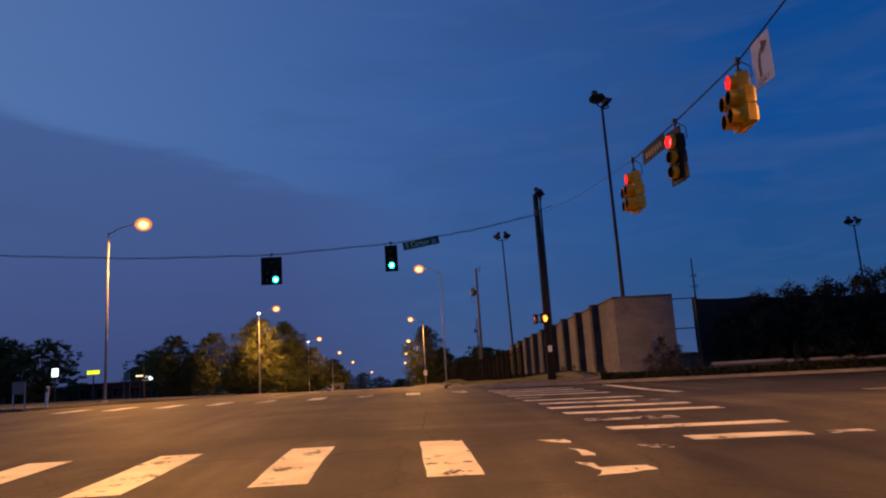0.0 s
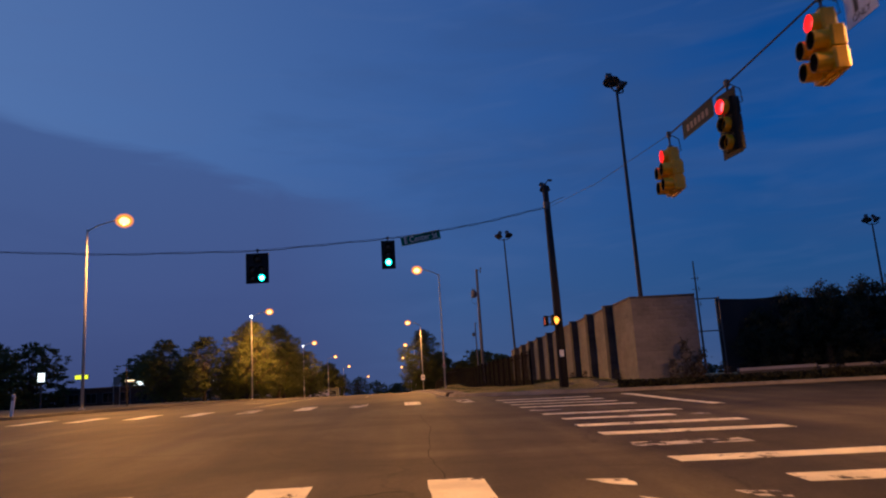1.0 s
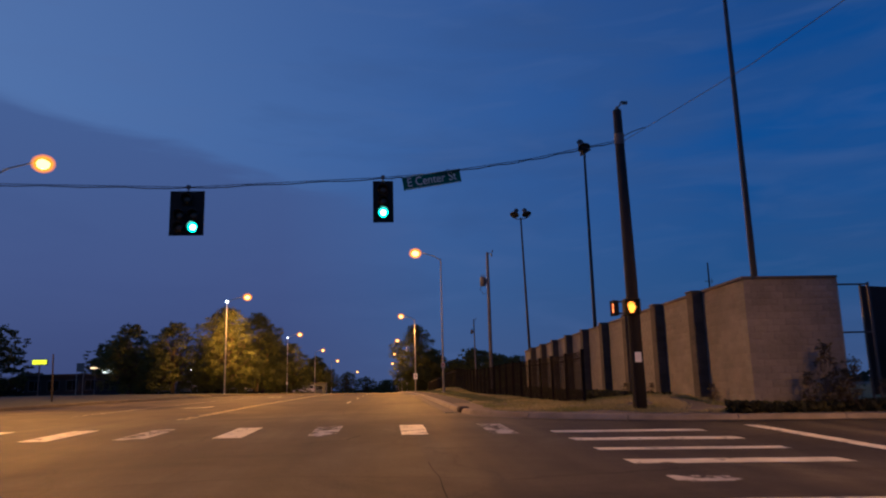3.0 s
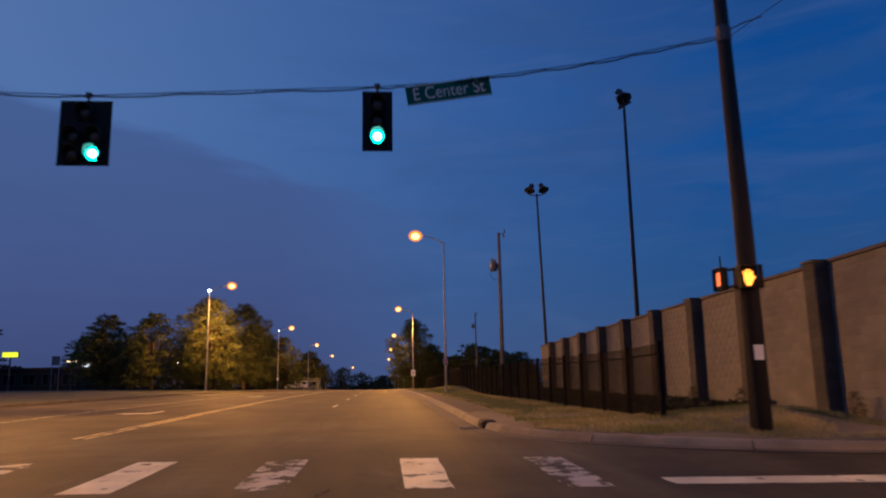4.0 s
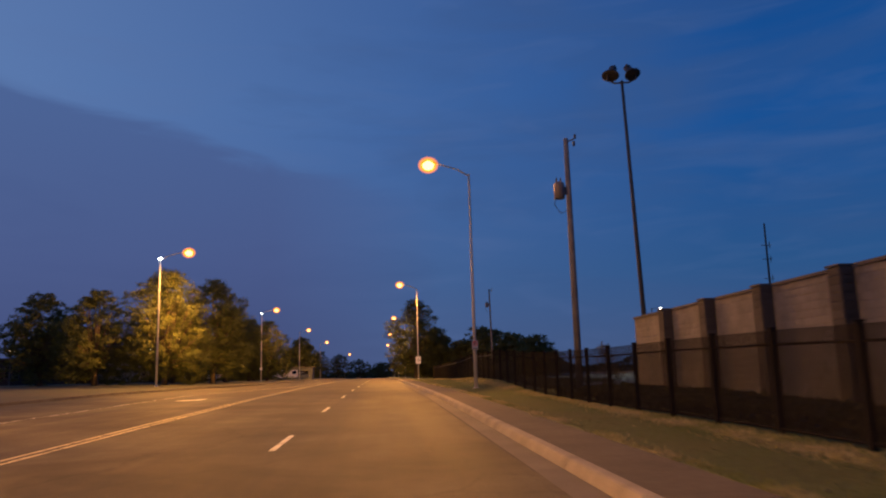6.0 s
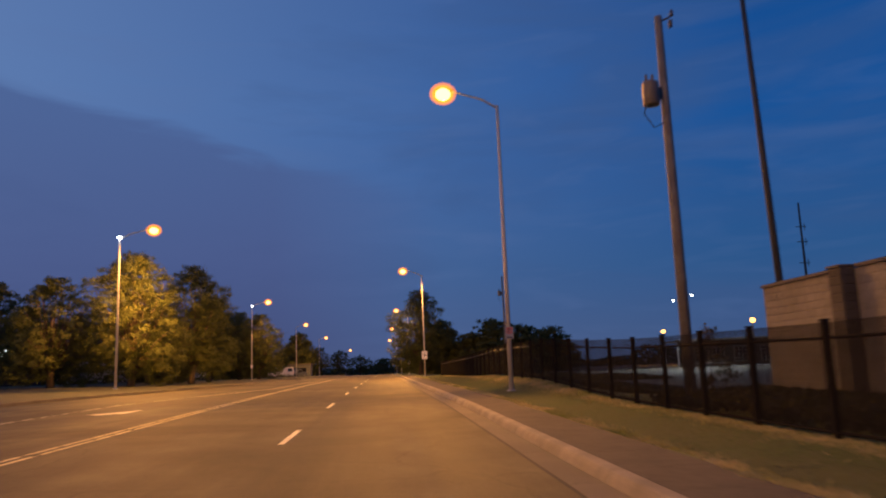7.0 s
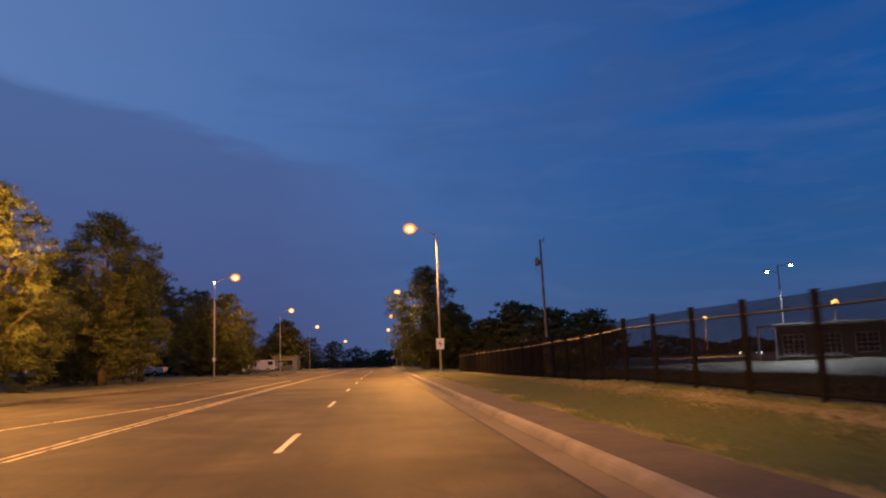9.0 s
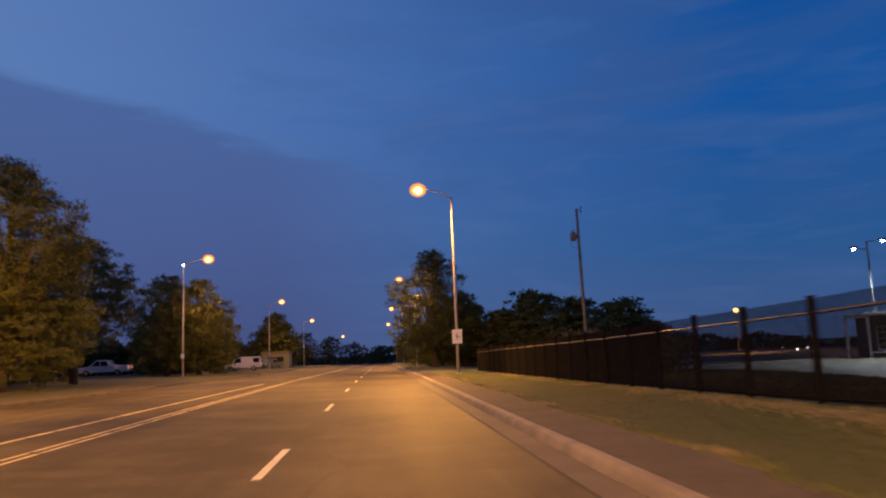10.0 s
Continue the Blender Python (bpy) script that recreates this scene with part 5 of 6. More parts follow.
# ---------------------------------------------------------------- trees
def tree_mesh(seed, h, r, leaves, leaf=0.215, trunk=0.26, low=0.25, lobes=24, spray=0.17, puff=1.0):
    """Trunk with limbs, and a crown of leaves in uneven clumps, unit scale at the given height."""
    rng = random.Random(seed)
    bm = bmesh.new()
    fork = h * (low + 0.08)
    bend = rng.uniform(-0.3, 0.3)
    tube(bm, [(0, 0, -0.15), (bend * 0.3, 0, fork * 0.5), (bend, 0, fork), (bend * 0.8, 0.1, h * 0.75)], [trunk * 1.3, trunk, trunk * 0.85, trunk * 0.25], 9)
    cs = []
    for i in range(lobes):
        a = i * 2.399 + rng.uniform(-0.4, 0.4)
        f = (i + 0.5) / lobes
        z = h * (low + (0.93 - low) * f ** 0.85)
        rad = r * (0.72 * math.sin(math.pi * min(1, 0.22 + 0.74 * f)) ** 0.8) * rng.uniform(0.55, 1.1)
        c = Vector((rad * math.cos(a), rad * math.sin(a), z))
        cs.append((c, r * puff * rng.uniform(0.20, 0.42) * (1.0 - 0.35 * f)))
        st = Vector((bend * 0.9, 0.05, fork * rng.uniform(0.9, 1.3)))
        if c.z > st.z:
            tube(bm, [st, st.lerp(c, 0.55) + Vector((0, 0, 0.25)), c], [trunk * 0.38, trunk * 0.2, 0.03], 5)
    cs.append((Vector((0, 0, h * 0.93)), r * 0.24))
    wood = finish(bm, BARK, "trunk", True)
    gen = np.random.default_rng(seed)
    wts = np.array([q[1] ** 2 for q in cs])
    # leaves sit in sprays: twig ends on the lobes first, then leaves scattered round each twig end
    nt = max(60, leaves // 26)
    ti = gen.choice(len(cs), nt, p=wts / wts.sum())
    td = gen.normal(size=(nt, 3)) + np.array([0, 0, 0.25])
    td /= np.linalg.norm(td, axis=1)[:, None]
    tr = gen.uniform(0.35, 1.0, nt) ** 0.5 * (1 + 0.10 * gen.normal(size=nt))
    tp = np.array([q[0] for q in cs])[ti] + td * (np.array([q[1] for q in cs])[ti] * tr)[:, None] * np.array([1.12, 1.12, 0.78])
    pick = gen.integers(0, nt, leaves)
    d = td[pick]
    p = tp[pick] + gen.normal(size=(leaves, 3)) * spray * np.array([1.0, 1.0, 0.6])
    a = gen.normal(size=(leaves, 3))
    a /= np.linalg.norm(a, axis=1)[:, None]
    b = np.cross(a, gen.normal(size=(leaves, 3)))
    b /= np.linalg.norm(b, axis=1)[:, None]
    s = (leaf * gen.uniform(0.6, 1.3, leaves))[:, None]
    out = d + 0.5 * (p - np.array((0, 0, h * 0.5))) / r
    flip = np.sign(np.sum(np.cross(a, b) * out, axis=1))[:, None]
    b = b * np.where(flip == 0, 1, flip)
    nrm = out / np.linalg.norm(out, axis=1)[:, None] * 0.85 + np.cross(a, b) * 0.35
    nrm /= np.linalg.norm(nrm, axis=1)[:, None]
    Vv = np.stack([p - a * s * 0.6, p - b * s * 0.35, p + a * s * 0.6, p + b * s * 0.35], axis=1).reshape(-1, 3)
    Ff = np.arange(leaves * 4).reshape(-1, 4)
    me = bpy.data.meshes.new("crown")
    me.from_pydata(Vv.tolist(), [], Ff.tolist())
    me.shade_smooth()
    me.normals_split_custom_set(np.repeat(nrm, 4, axis=0).tolist())
    return wood, me


def tree_kind(seed, h, r, leaves, mat=LEAF, label="", name="tree", category="tree", group="roadside trees", **kw):
    wood, leaf_me = tree_mesh(seed, h, r, leaves, **kw)
    leaf_me.materials.append(mat)
    t = thing(name, pose(0, 0, -50), label, category, group)
    o = new("trunk", wood)
    o.parent = t
    o = new("crown", leaf_me)
    o.parent = t
    return t


KINDS = [
    tree_kind(3, 11.0, 5.0, 15000, leaf=0.248, label="broad leafy roadside tree lit orange by street lamps", low=0.08, lobes=40, puff=1.15),
    tree_kind(8, 12.0, 5.0, 15500, leaf=0.254, label="tall full-crowned leafy tree beside the road", low=0.08, lobes=42, puff=1.15),
    tree_kind(15, 10.0, 4.9, 14500, leaf=0.239, label="round dark leafy tree in the open lot", low=0.07, lobes=38, puff=1.15),
    tree_kind(21, 9.0, 5.2, 14500, leaf=0.234, label="spreading dark tree with an uneven crown", low=0.06, lobes=38, puff=1.15),
    tree_kind(52, 11.0, 5.0, 74000, leaf=0.118, label="broad leafy roadside tree lit yellow by the street lamp", low=0.06, lobes=54, spray=0.15, puff=0.90),
    tree_kind(57, 12.0, 5.0, 62000, leaf=0.125, label="tall clumpy dark tree beside the road", low=0.07, lobes=50, spray=0.16, puff=0.92),
    tree_kind(63, 10.0, 4.9, 30000, leaf=0.160, label="round leafy tree beside the parked vehicles", low=0.06, lobes=46, puff=0.98),
    tree_kind(71, 9.5, 5.2, 16500, leaf=0.32, label="dense dark tree in the distant woods", low=0.03, lobes=46, spray=0.24, puff=1.2),
    tree_kind(58, 12.0, 5.0, 46000, leaf=0.132, label="clumpy dark tree with a raised crown beside the road", low=0.25, lobes=44, spray=0.16, puff=0.92),
]
SPOTS = [  # kind, x, y, height, width factor, turn
    (4, -22.6, 118.0, 11.8, 0.95, 20), (6, -30.0, 119.5, 9.7, 1.10, 70), (6, -37.0, 123.0, 9.8, 1.05, 130), (5, -20.5, 130.0, 12.3, 1.05, 200),
    (8, -21.4, 141.5, 10.2, 1.1, 250), (3, -27.0, 137.0, 10.0, 1.0, 10), (0, -29.0, 149.5, 8.6, 1.0, 300), (6, -20.8, 173.0, 10.3, 1.05, 45),
    (7, -27.0, 184.5, 9.0, 1.0, 100), (7, -28.5, 209.0, 10.4, 1.0, 170), (7, -22.5, 245.0, 11.0, 0.9, 260), (2, -31.0, 212.0, 10.0, 1.2, 330),
    (7, -25.0, 262.0, 9.0, 1.2, 15), (7, -30.0, 290.0, 10.0, 1.2, 80), (1, -24.0, 318.0, 10.0, 1.1, 140), (2, -18.5, 345.0, 9.5, 1.2, 190),
    (2, -62.0, 119.0, 10.5, 1.25, 60), (3, -70.0, 124.0, 10.0, 1.3, 280), (1, -78.0, 130.0, 10.0, 1.3, 20),
    (1, -75.0, 142.0, 12.0, 1.2, 70), (2, -64.0, 137.0, 11.6, 1.2, 150), (0, -85.0, 150.0, 12.5, 1.3, 160), (2, -58.0, 178.0, 12.0, 1.3, 340), (0, -47.0, 172.0, 10.5, 1.3, 20), (1, -80.0, 235.0, 13.5, 1.0, 110), (3, -80.0, 118.0, 9.5, 1.3, 200), (2, -42.0, 150.0, 8.0, 1.1, 240), (3, -52.0, 160.0, 9.0, 1.2, 30), (0, -36.0, 168.0, 8.5, 1.2, 120), (1, -40.0, 192.0, 6.5, 1.6, 310),
    (5, 6.1, 189.0, 15.8, 1.02, 90), (7, 10.6, 193.0, 10.2, 0.95, 250), (7, 9.0, 215.0, 9.0, 1.1, 60),
    (7, 20.6, 191.0, 10.2, 1.25, 170), (7, 27.2, 173.0, 7.7, 1.35, 290), (7, 24.3, 184.0, 8.8, 1.25, 110), (7, 15.6, 190.0, 7.6, 1.2, 20), (6, -23.6, 171.0, 10.6, 0.95, 150), (7, 26.0, 200.0, 7.6, 1.4, 10), (7, 33.0, 205.0, 7.2, 1.3, 350),
    (2, 14.0, 230.0, 8.0, 1.2, 210), (3, 10.0, 290.0, 9.0, 1.2, 75), (0, 14.0, 330.0, 10.0, 1.3, 135), (1, 8.0, 365.0, 9.0, 1.2, 225), (2, -2.0, 430.0, 10.0, 1.4, 305),
    (3, -12.0, 395.0, 9.0, 1.3, 35), (0, 22.0, 300.0, 9.0, 1.3, 185), (1, -36.0, 330.0, 11.0, 1.3, 95),
]
BASE_H = (11.0, 12.0, 10.0, 9.0, 11.0, 12.0, 10.0, 9.5, 12.0)
for k, x, y, h, w, turn_ in SPOTS:
    gz = -3.4 if y > 395 else left_ground(x, y) if x < -12 else right_ground(x, y) if x > 2 else land(x, y)
    sc = h / BASE_H[k]
    copy_thing(KINDS[k], Matrix.LocRotScale((x, y, gz), Euler((0, 0, radians(turn_))), (sc * w, sc * w, sc)))
for t in KINDS:
    for o in (*t.children, t):
        bpy.data.objects.remove(o)

SHRUB = tree_kind(40, 4.6, 2.4, 11500, LEAF_DARK, "dense dark shrub in front of the screen fence", "shrub", "shrub", "shrubs by the screen", leaf=0.125, trunk=0.05, low=0.03, lobes=30, spray=0.16, puff=0.95)
for x, y, h, w, a in ((16.6, 35.85, 3.1, 0.80, 0), (18.2, 35.85, 3.9, 0.90, 40), (19.9, 35.75, 4.2, 0.95, 80), (21.7, 35.65, 4.3, 1.0, 160), (23.6, 35.65, 4.7, 1.0, 250), (25.6, 35.65, 5.1, 1.0, 30), (28.0, 35.55, 4.9, 1.0, 120), (30.6, 35.65, 5.2, 1.1, 210), (33.5, 35.65, 4.9, 1.1, 300), (36.5, 35.75, 5.1, 1.1, 50)):
    copy_thing(SHRUB, Matrix.LocRotScale((x, y, right_ground(x, y)), Euler((0, 0, radians(a))), (h / 4.6 * w, h / 4.6 * w * 0.75, h / 4.6)))
WEED = tree_kind(44, 1.8, 0.62, 520, DRYLEAF, "straggly dry weed at the foot of the wall", "weed", "weed", "weeds by the wall", leaf=0.085, trunk=0.012, low=0.03, lobes=26, spray=0.10, puff=0.6)
for x, y, h, w, a in ((12.5, 34.8, 1.9, 0.75, 40), (13.2, 34.7, 1.5, 0.8, 140), (12.9, 34.6, 1.2, 1.0, 250), (11.9, 34.85, 1.1, 0.9, 100), (14.2, 34.8, 0.9, 1.2, 10), (19.0, 34.7, 1.5, 0.5, 70), (19.5, 34.7, 1.1, 0.6, 170), (9.7, 41.6, 0.6, 1.2, 200), (9.7, 73.4, 2.0, 1.0, 20), (10.1, 37.2, 0.6, 1.2, 60), (9.9, 45.3, 0.6, 1.2, 260)):
    copy_thing(WEED, Matrix.LocRotScale((x, y, right_ground(x, y)), Euler((0, 0, radians(a))), (h / 1.8 * w, h / 1.8 * w, h / 1.8)))
for o in (*WEED.children, WEED):
    bpy.data.objects.remove(o)
for o in (*SHRUB.children, SHRUB):
    bpy.data.objects.remove(o)

# distant woods closing the view
gen = np.random.default_rng(5)
V, F = [], []
n = 26000
ang = gen.uniform(-1.25, 1.25, n)
dist = gen.uniform(470, 560, n)
px_, py_ = dist * np.sin(ang), dist * np.cos(ang)
prof = 7.5 + 3.0 * np.sin(ang * 23) + 2.0 * np.sin(ang * 61 + 1) + 1.2 * np.sin(ang * 140 + 2)
pzv = -3.4 + prof * gen.uniform(0, 1, n) ** 0.8
for i in range(n):
    a = gen.normal(size=3)
    b = np.cross(a, gen.normal(size=3))
    a, b = a / np.linalg.norm(a) * 1.3, b / np.linalg.norm(b) * 0.9
    p = np.array((px_[i], py_[i], pzv[i]))
    V += [tuple(p - a), tuple(p + b), tuple(p + a), tuple(p - b)]
    F.append((4 * i, 4 * i + 1, 4 * i + 2, 4 * i + 3))
tagged(raw("far_woods", V, F, LEAF_DARK), "dark distant line of woods on the horizon", "woods", kind="stuff")


def undergrowth(name, x0, x1, y0, y1, h, n, label, height):
    """Dense low growth, one cloud of leaves with an uneven top."""
    gen = np.random.default_rng(int(abs(x0) * 7 + y0))
    V, F = [], []
    for i in range(n):
        x, y = gen.uniform(x0, x1), gen.uniform(y0, y1)
        top = h * (0.75 + 0.45 * noise.noise((x * 0.18, y * 0.1, 3.0)) + 0.15 * noise.noise((x * 0.7, y * 0.3, 8.0)))
        p = np.array((x, y, height(x, y) + top * gen.uniform(0, 1) ** 0.7))
        a = gen.normal(size=3)
        b = np.cross(a, gen.normal(size=3))
        sz_ = min(1.0, 0.35 + h * 0.13)
        a, b = a / np.linalg.norm(a) * 0.30 * sz_, b / np.linalg.norm(b) * 0.18 * sz_
        V += [tuple(p - a), tuple(p + b), tuple(p + a), tuple(p - b)]
        F.append((4 * i, 4 * i + 1, 4 * i + 2, 4 * i + 3))
    tagged(raw(name, V, F, LEAF_DARK), label, "undergrowth", kind="stuff")


undergrowth("undergrowth", -95, -38.5, 172, 178, 5.5, 20000, "dark tangled undergrowth behind the lot", left_ground)
undergrowth("undergrowth", -58, -25, 183, 188, 4.6, 15000, "dark tangled undergrowth behind the parked vehicles", left_ground)
undergrowth("undergrowth", -62, -26, 240, 246, 6.0, 12000, "dark tangled undergrowth behind the shed", left_ground)
undergrowth("undergrowth", -34, -27, 150, 156, 3.4, 5000, "dark tangled undergrowth beside the sign boards", left_ground)
undergrowth("undergrowth", 9, 36, 206, 211, 5.6, 15000, "dark tangled undergrowth under the trees", right_ground)
# three dark leaf layers added to darken the ground, as on the unlit slope
undergrowth("undergrowth", 7.0, 12.0, 75, 128, 0.22, 12000, "low dark leaf layer darkening the unlit slope behind the fence", right_ground)
undergrowth("undergrowth", 11.5, 17.4, 96, 130, 0.30, 14000, "low dark leaf layer on the bank below the parking lot", right_ground)
undergrowth("undergrowth", 6.8, 9.9, 40, 71, 0.30, 9000, "low dark leaf layer between the fence and the wall", right_ground)
undergrowth("undergrowth", 9.4, 34.0, 34.45, 34.95, 0.42, 9000, "low dark scrub along the foot of the wall", right_ground)
undergrowth("undergrowth", 10.5, 15.5, 126, 172, 2.6, 8000, "low dark scrub behind the mesh fence", right_ground)


# ---------------------------------------------------------------- vehicles
def wheel(parent, x, y, r):
    bm = bmesh.new()
    lathe(bm, [(r * 0.6, -0.11), (r * 0.93, -0.11), (r, -0.07), (r, 0.07), (r * 0.93, 0.11), (r * 0.6, 0.11)], 18, Matrix.Translation((x, y, r)) @ Matrix.Rotation(radians(90), 4, "X"))
    w = part("wheel", bm, TYRE, parent)
    bm = bmesh.new()
    lathe(bm, [(r * 0.2, -0.115), (r * 0.58, -0.118), (r * 0.6, -0.10), (r * 0.6, 0.10), (r * 0.58, 0.118), (r * 0.2, 0.115)], 14, Matrix.Translation((x, y, r)) @ Matrix.Rotation(radians(90), 4, "X"))
    part("rim", bm, RIM, w)


def vehicle(name, x, y, z, yaw, outline, panes, length, paint, label, category, tail=True, wheels=(0.85, 3.9), r=0.36):
    """A parked vehicle seen from the side: body from its side outline (nose at x = 0), windows, wheels, lamps."""
    t = thing(name, pose(x, y, z, 0, 0, yaw), label, category, "parked vehicles")
    bm = bmesh.new()
    extrude_outline(bm, outline, -0.92, 0.92, 0.07)
    part("body", bm, paint, t)
    for o in panes:
        for y0, y1 in ((-0.935, -0.915), (0.915, 0.935)):
            bm = bmesh.new()
            extrude_outline(bm, o, y0, y1)
            part("window", bm, GLASSDARK, t)
    for wx in wheels:
        for wy in (-0.84, 0.84):
            wheel(t, wx, wy, r)
    for wy in (-0.7, 0.7):
        bm = bmesh.new()
        box(bm, (0.0, wy, 0.78), (0.06, 0.32, 0.16), 0.02)
        part("headlight", bm, SIGNWHITE, t)
        if tail:
            bm = bmesh.new()
            box(bm, (length, wy * 1.15, 0.95), (0.05, 0.16, 0.34), 0.02)
            part("tail_light", bm, TAIL, t)
    return t


PICKUP = [(0.02, 0.40), (0.0, 0.72), (0.10, 0.98), (1.25, 1.08), (1.95, 1.72), (2.35, 1.80), (3.25, 1.78), (3.45, 1.18), (5.45, 1.15), (5.5, 0.95), (5.48, 0.45)]
PICKPANE = [[(1.55, 1.14), (2.05, 1.66), (2.42, 1.68), (2.42, 1.14)], [(2.52, 1.14), (2.52, 1.68), (3.15, 1.66), (3.28, 1.14)]]
VAN = [(0.02, 0.38), (0.0, 0.75), (0.25, 1.0), (1.05, 1.18), (1.75, 2.0), (2.2, 2.08), (5.1, 2.06), (5.2, 1.9), (5.22, 0.45)]
VANPANE = [[(1.30, 1.22), (1.80, 1.85), (2.35, 1.85), (2.35, 1.22)], [(4.15, 1.25), (4.15, 1.85), (5.0, 1.85), (5.0, 1.25)]]
SUV = [(0.02, 0.40), (0.0, 0.75), (0.12, 0.98), (1.15, 1.06), (1.75, 1.66), (2.3, 1.74), (4.2, 1.72), (4.6, 1.5), (4.7, 1.0), (4.68, 0.45)]
SUVPANE = [[(1.45, 1.12), (1.88, 1.58), (2.6, 1.62), (2.6, 1.12)], [(2.7, 1.12), (2.7, 1.62), (3.5, 1.6), (3.5, 1.12)], [(3.6, 1.12), (3.6, 1.6), (4.15, 1.56), (4.4, 1.12)]]
RV = [(0.02, 0.45), (0.0, 1.0), (0.4, 1.5), (0.9, 2.1), (1.1, 2.75), (1.5, 2.9), (6.6, 2.9), (6.75, 2.75), (6.75, 0.5)]
RVPANE = [[(0.6, 1.45), (1.05, 2.1), (1.7, 2.1), (1.7, 1.45)], [(2.6, 1.6), (2.6, 2.2), (3.8, 2.2), (3.8, 1.6)], [(4.6, 1.6), (4.6, 2.2), (5.6, 2.2), (5.6, 1.6)]]
gl = left_ground
vehicle("pickup_truck", -35.3, 178.0, gl(-32.5, 178.0), 2, PICKUP, PICKPANE, 5.5, CARWHITE, "white crew-cab pickup truck parked beside the trees", "pickup truck", wheels=(0.95, 4.35))
vehicle("van", -24.2, 203.0, gl(-21.7, 203), 4, VAN, VANPANE, 5.22, CARWHITE, "white work van parked at the roadside", "van", wheels=(0.95, 4.2))
vehicle("suv", -42.8, 165.0, gl(-41, 165), -4, SUV, SUVPANE, 4.7, CARGREY, "grey sport utility vehicle parked under trees", "car")
vehicle("motorhome", -42.5, 151.2, gl(-39, 151), 2, RV, RVPANE, 6.75, CARTAN, "dusty beige motorhome parked behind the trees", "motorhome", wheels=(1.3, 5.2), r=0.42)
vehicle("suv", -33.0, 205.0, gl(-31, 205), 8, SUV, SUVPANE, 4.7, CARTAN, "dusty beige car parked beyond the pickup", "car")
vehicle("pickup_truck", -22.9, 229.5, gl(-21, 229), 62, PICKUP, PICKPANE, 5.5, CARBLUE, "dark blue-grey pickup truck parked by the shed", "pickup truck", wheels=(0.95, 4.35))
vehicle("pickup_truck", 53.5, 207.0, right_ground(52, 207), 178, PICKUP, PICKPANE, 5.5, CARWHITE, "white pickup truck parked in the lit lot", "pickup truck", wheels=(0.95, 4.35))
vehicle("suv", 60.0, 205.0, right_ground(60, 205), 5, SUV, SUVPANE, 4.7, CARGREY, "grey car parked in the lit lot", "car")


# ---------------------------------------------------------------- buildings and far lights
lotv = [(17.5, 98), (88, 98), (88, 245), (20, 245), (17.5, 160)]
grid = [(x, y) for y in np.arange(101, 242, 6.0) for x in np.arange(20, 86, 6.0)]
V, F = region(lotv, grid, lambda x, y: right_ground(x, y) + 0.03)
tagged(raw("parking_lot", V, F, LOT, smooth=True), "pale asphalt parking lot beyond the fence", "parking lot", kind="structure")


def building(x, y, z, w, d, h, label, wallmat, bays, yaw=0.0, muntins=0, porch=False):
    t = thing("building", pose(x, y, z, 0, 0, yaw), label, "building", "far buildings")
    bm = bmesh.new()
    box(bm, (w / 2, d / 2, h / 2 - 0.2), (w, d, h + 0.4))
    part("shell", bm, wallmat, t)
    bm = bmesh.new()
    box(bm, (w / 2, d / 2, h + 0.14), (w + 0.5, d + 0.5, 0.28), 0.03)
    part("roof", bm, CAP, t)
    step = w / bays
    for k in range(bays):
        cx = step * (k + 0.5)
        bm = bmesh.new()
        ww, hh, zc = step * 0.62, h * 0.5, h * 0.52
        for a, b, sw, sh in ((0, hh / 2, ww, 0.10), (0, -hh / 2, ww, 0.10), (-ww / 2, 0, 0.10, hh), (ww / 2, 0, 0.10, hh), (0, 0, 0.07, hh)):
            box(bm, (cx + a, -0.03, zc + b), (sw, 0.10, sh), 0.01)
        wf = part("window", bm, FRAMEGREY, t, "dull grey window frame")
        bm = bmesh.new()
        box(bm, (cx, -0.012, zc), (ww - 0.1, 0.03, hh - 0.1))
        part("pane", bm, GLASSDARK, wf)
        for q in range(muntins):
            for a, b, sw, sh in ((ww * ((q + 1) / (muntins + 1) - 0.5), 0, 0.06, hh - 0.12), (0, hh * ((q + 1) / (muntins + 1) - 0.5), ww - 0.12, 0.06)):
                bm = bmesh.new()
                box(bm, (cx + a, -0.045, zc + b), (sw, 0.03, sh))
                part("muntin", bm, FRAMEGREY, wf)
    if porch:
        # pale entrance surround at the end of the front, and a rail with a step in it along the foot
        bm = bmesh.new()
        for a, b, sw, sh in ((-1.55, h / 2, 0.20, h), (0.0, h / 2, 0.20, h), (-0.78, h - 0.02, 1.75, 0.24)):
            box(bm, (a, -0.55, b), (sw, 0.20, sh), 0.01)
        part("entrance_frame", bm, DULLWHITE, t, "pale painted entrance surround")
        bm = bmesh.new()
        box(bm, (-0.78, -0.20, h + 0.05), (1.9, 1.0, 0.12), 0.01)
        part("canopy", bm, CAP, t)
        bm = bmesh.new()
        tube(bm, [(0.1, -1.4, 0.85), (w * 0.32, -1.4, 0.85), (w * 0.34, -1.4, 0.50), (w, -1.4, 0.50)], 0.05, 6)
        part("rail", bm, DULLWHITE, t, "pale stepped handrail")
        for k in range(11):
            px = 0.1 + (w - 0.2) * k / 10
            bm = bmesh.new()
            tube(bm, [(px, -1.4, -0.4), (px, -1.4, 0.85 if px < w * 0.33 else 0.50)], 0.03, 6)
            part("rail_post", bm, DARKSTEEL, t)
    return t


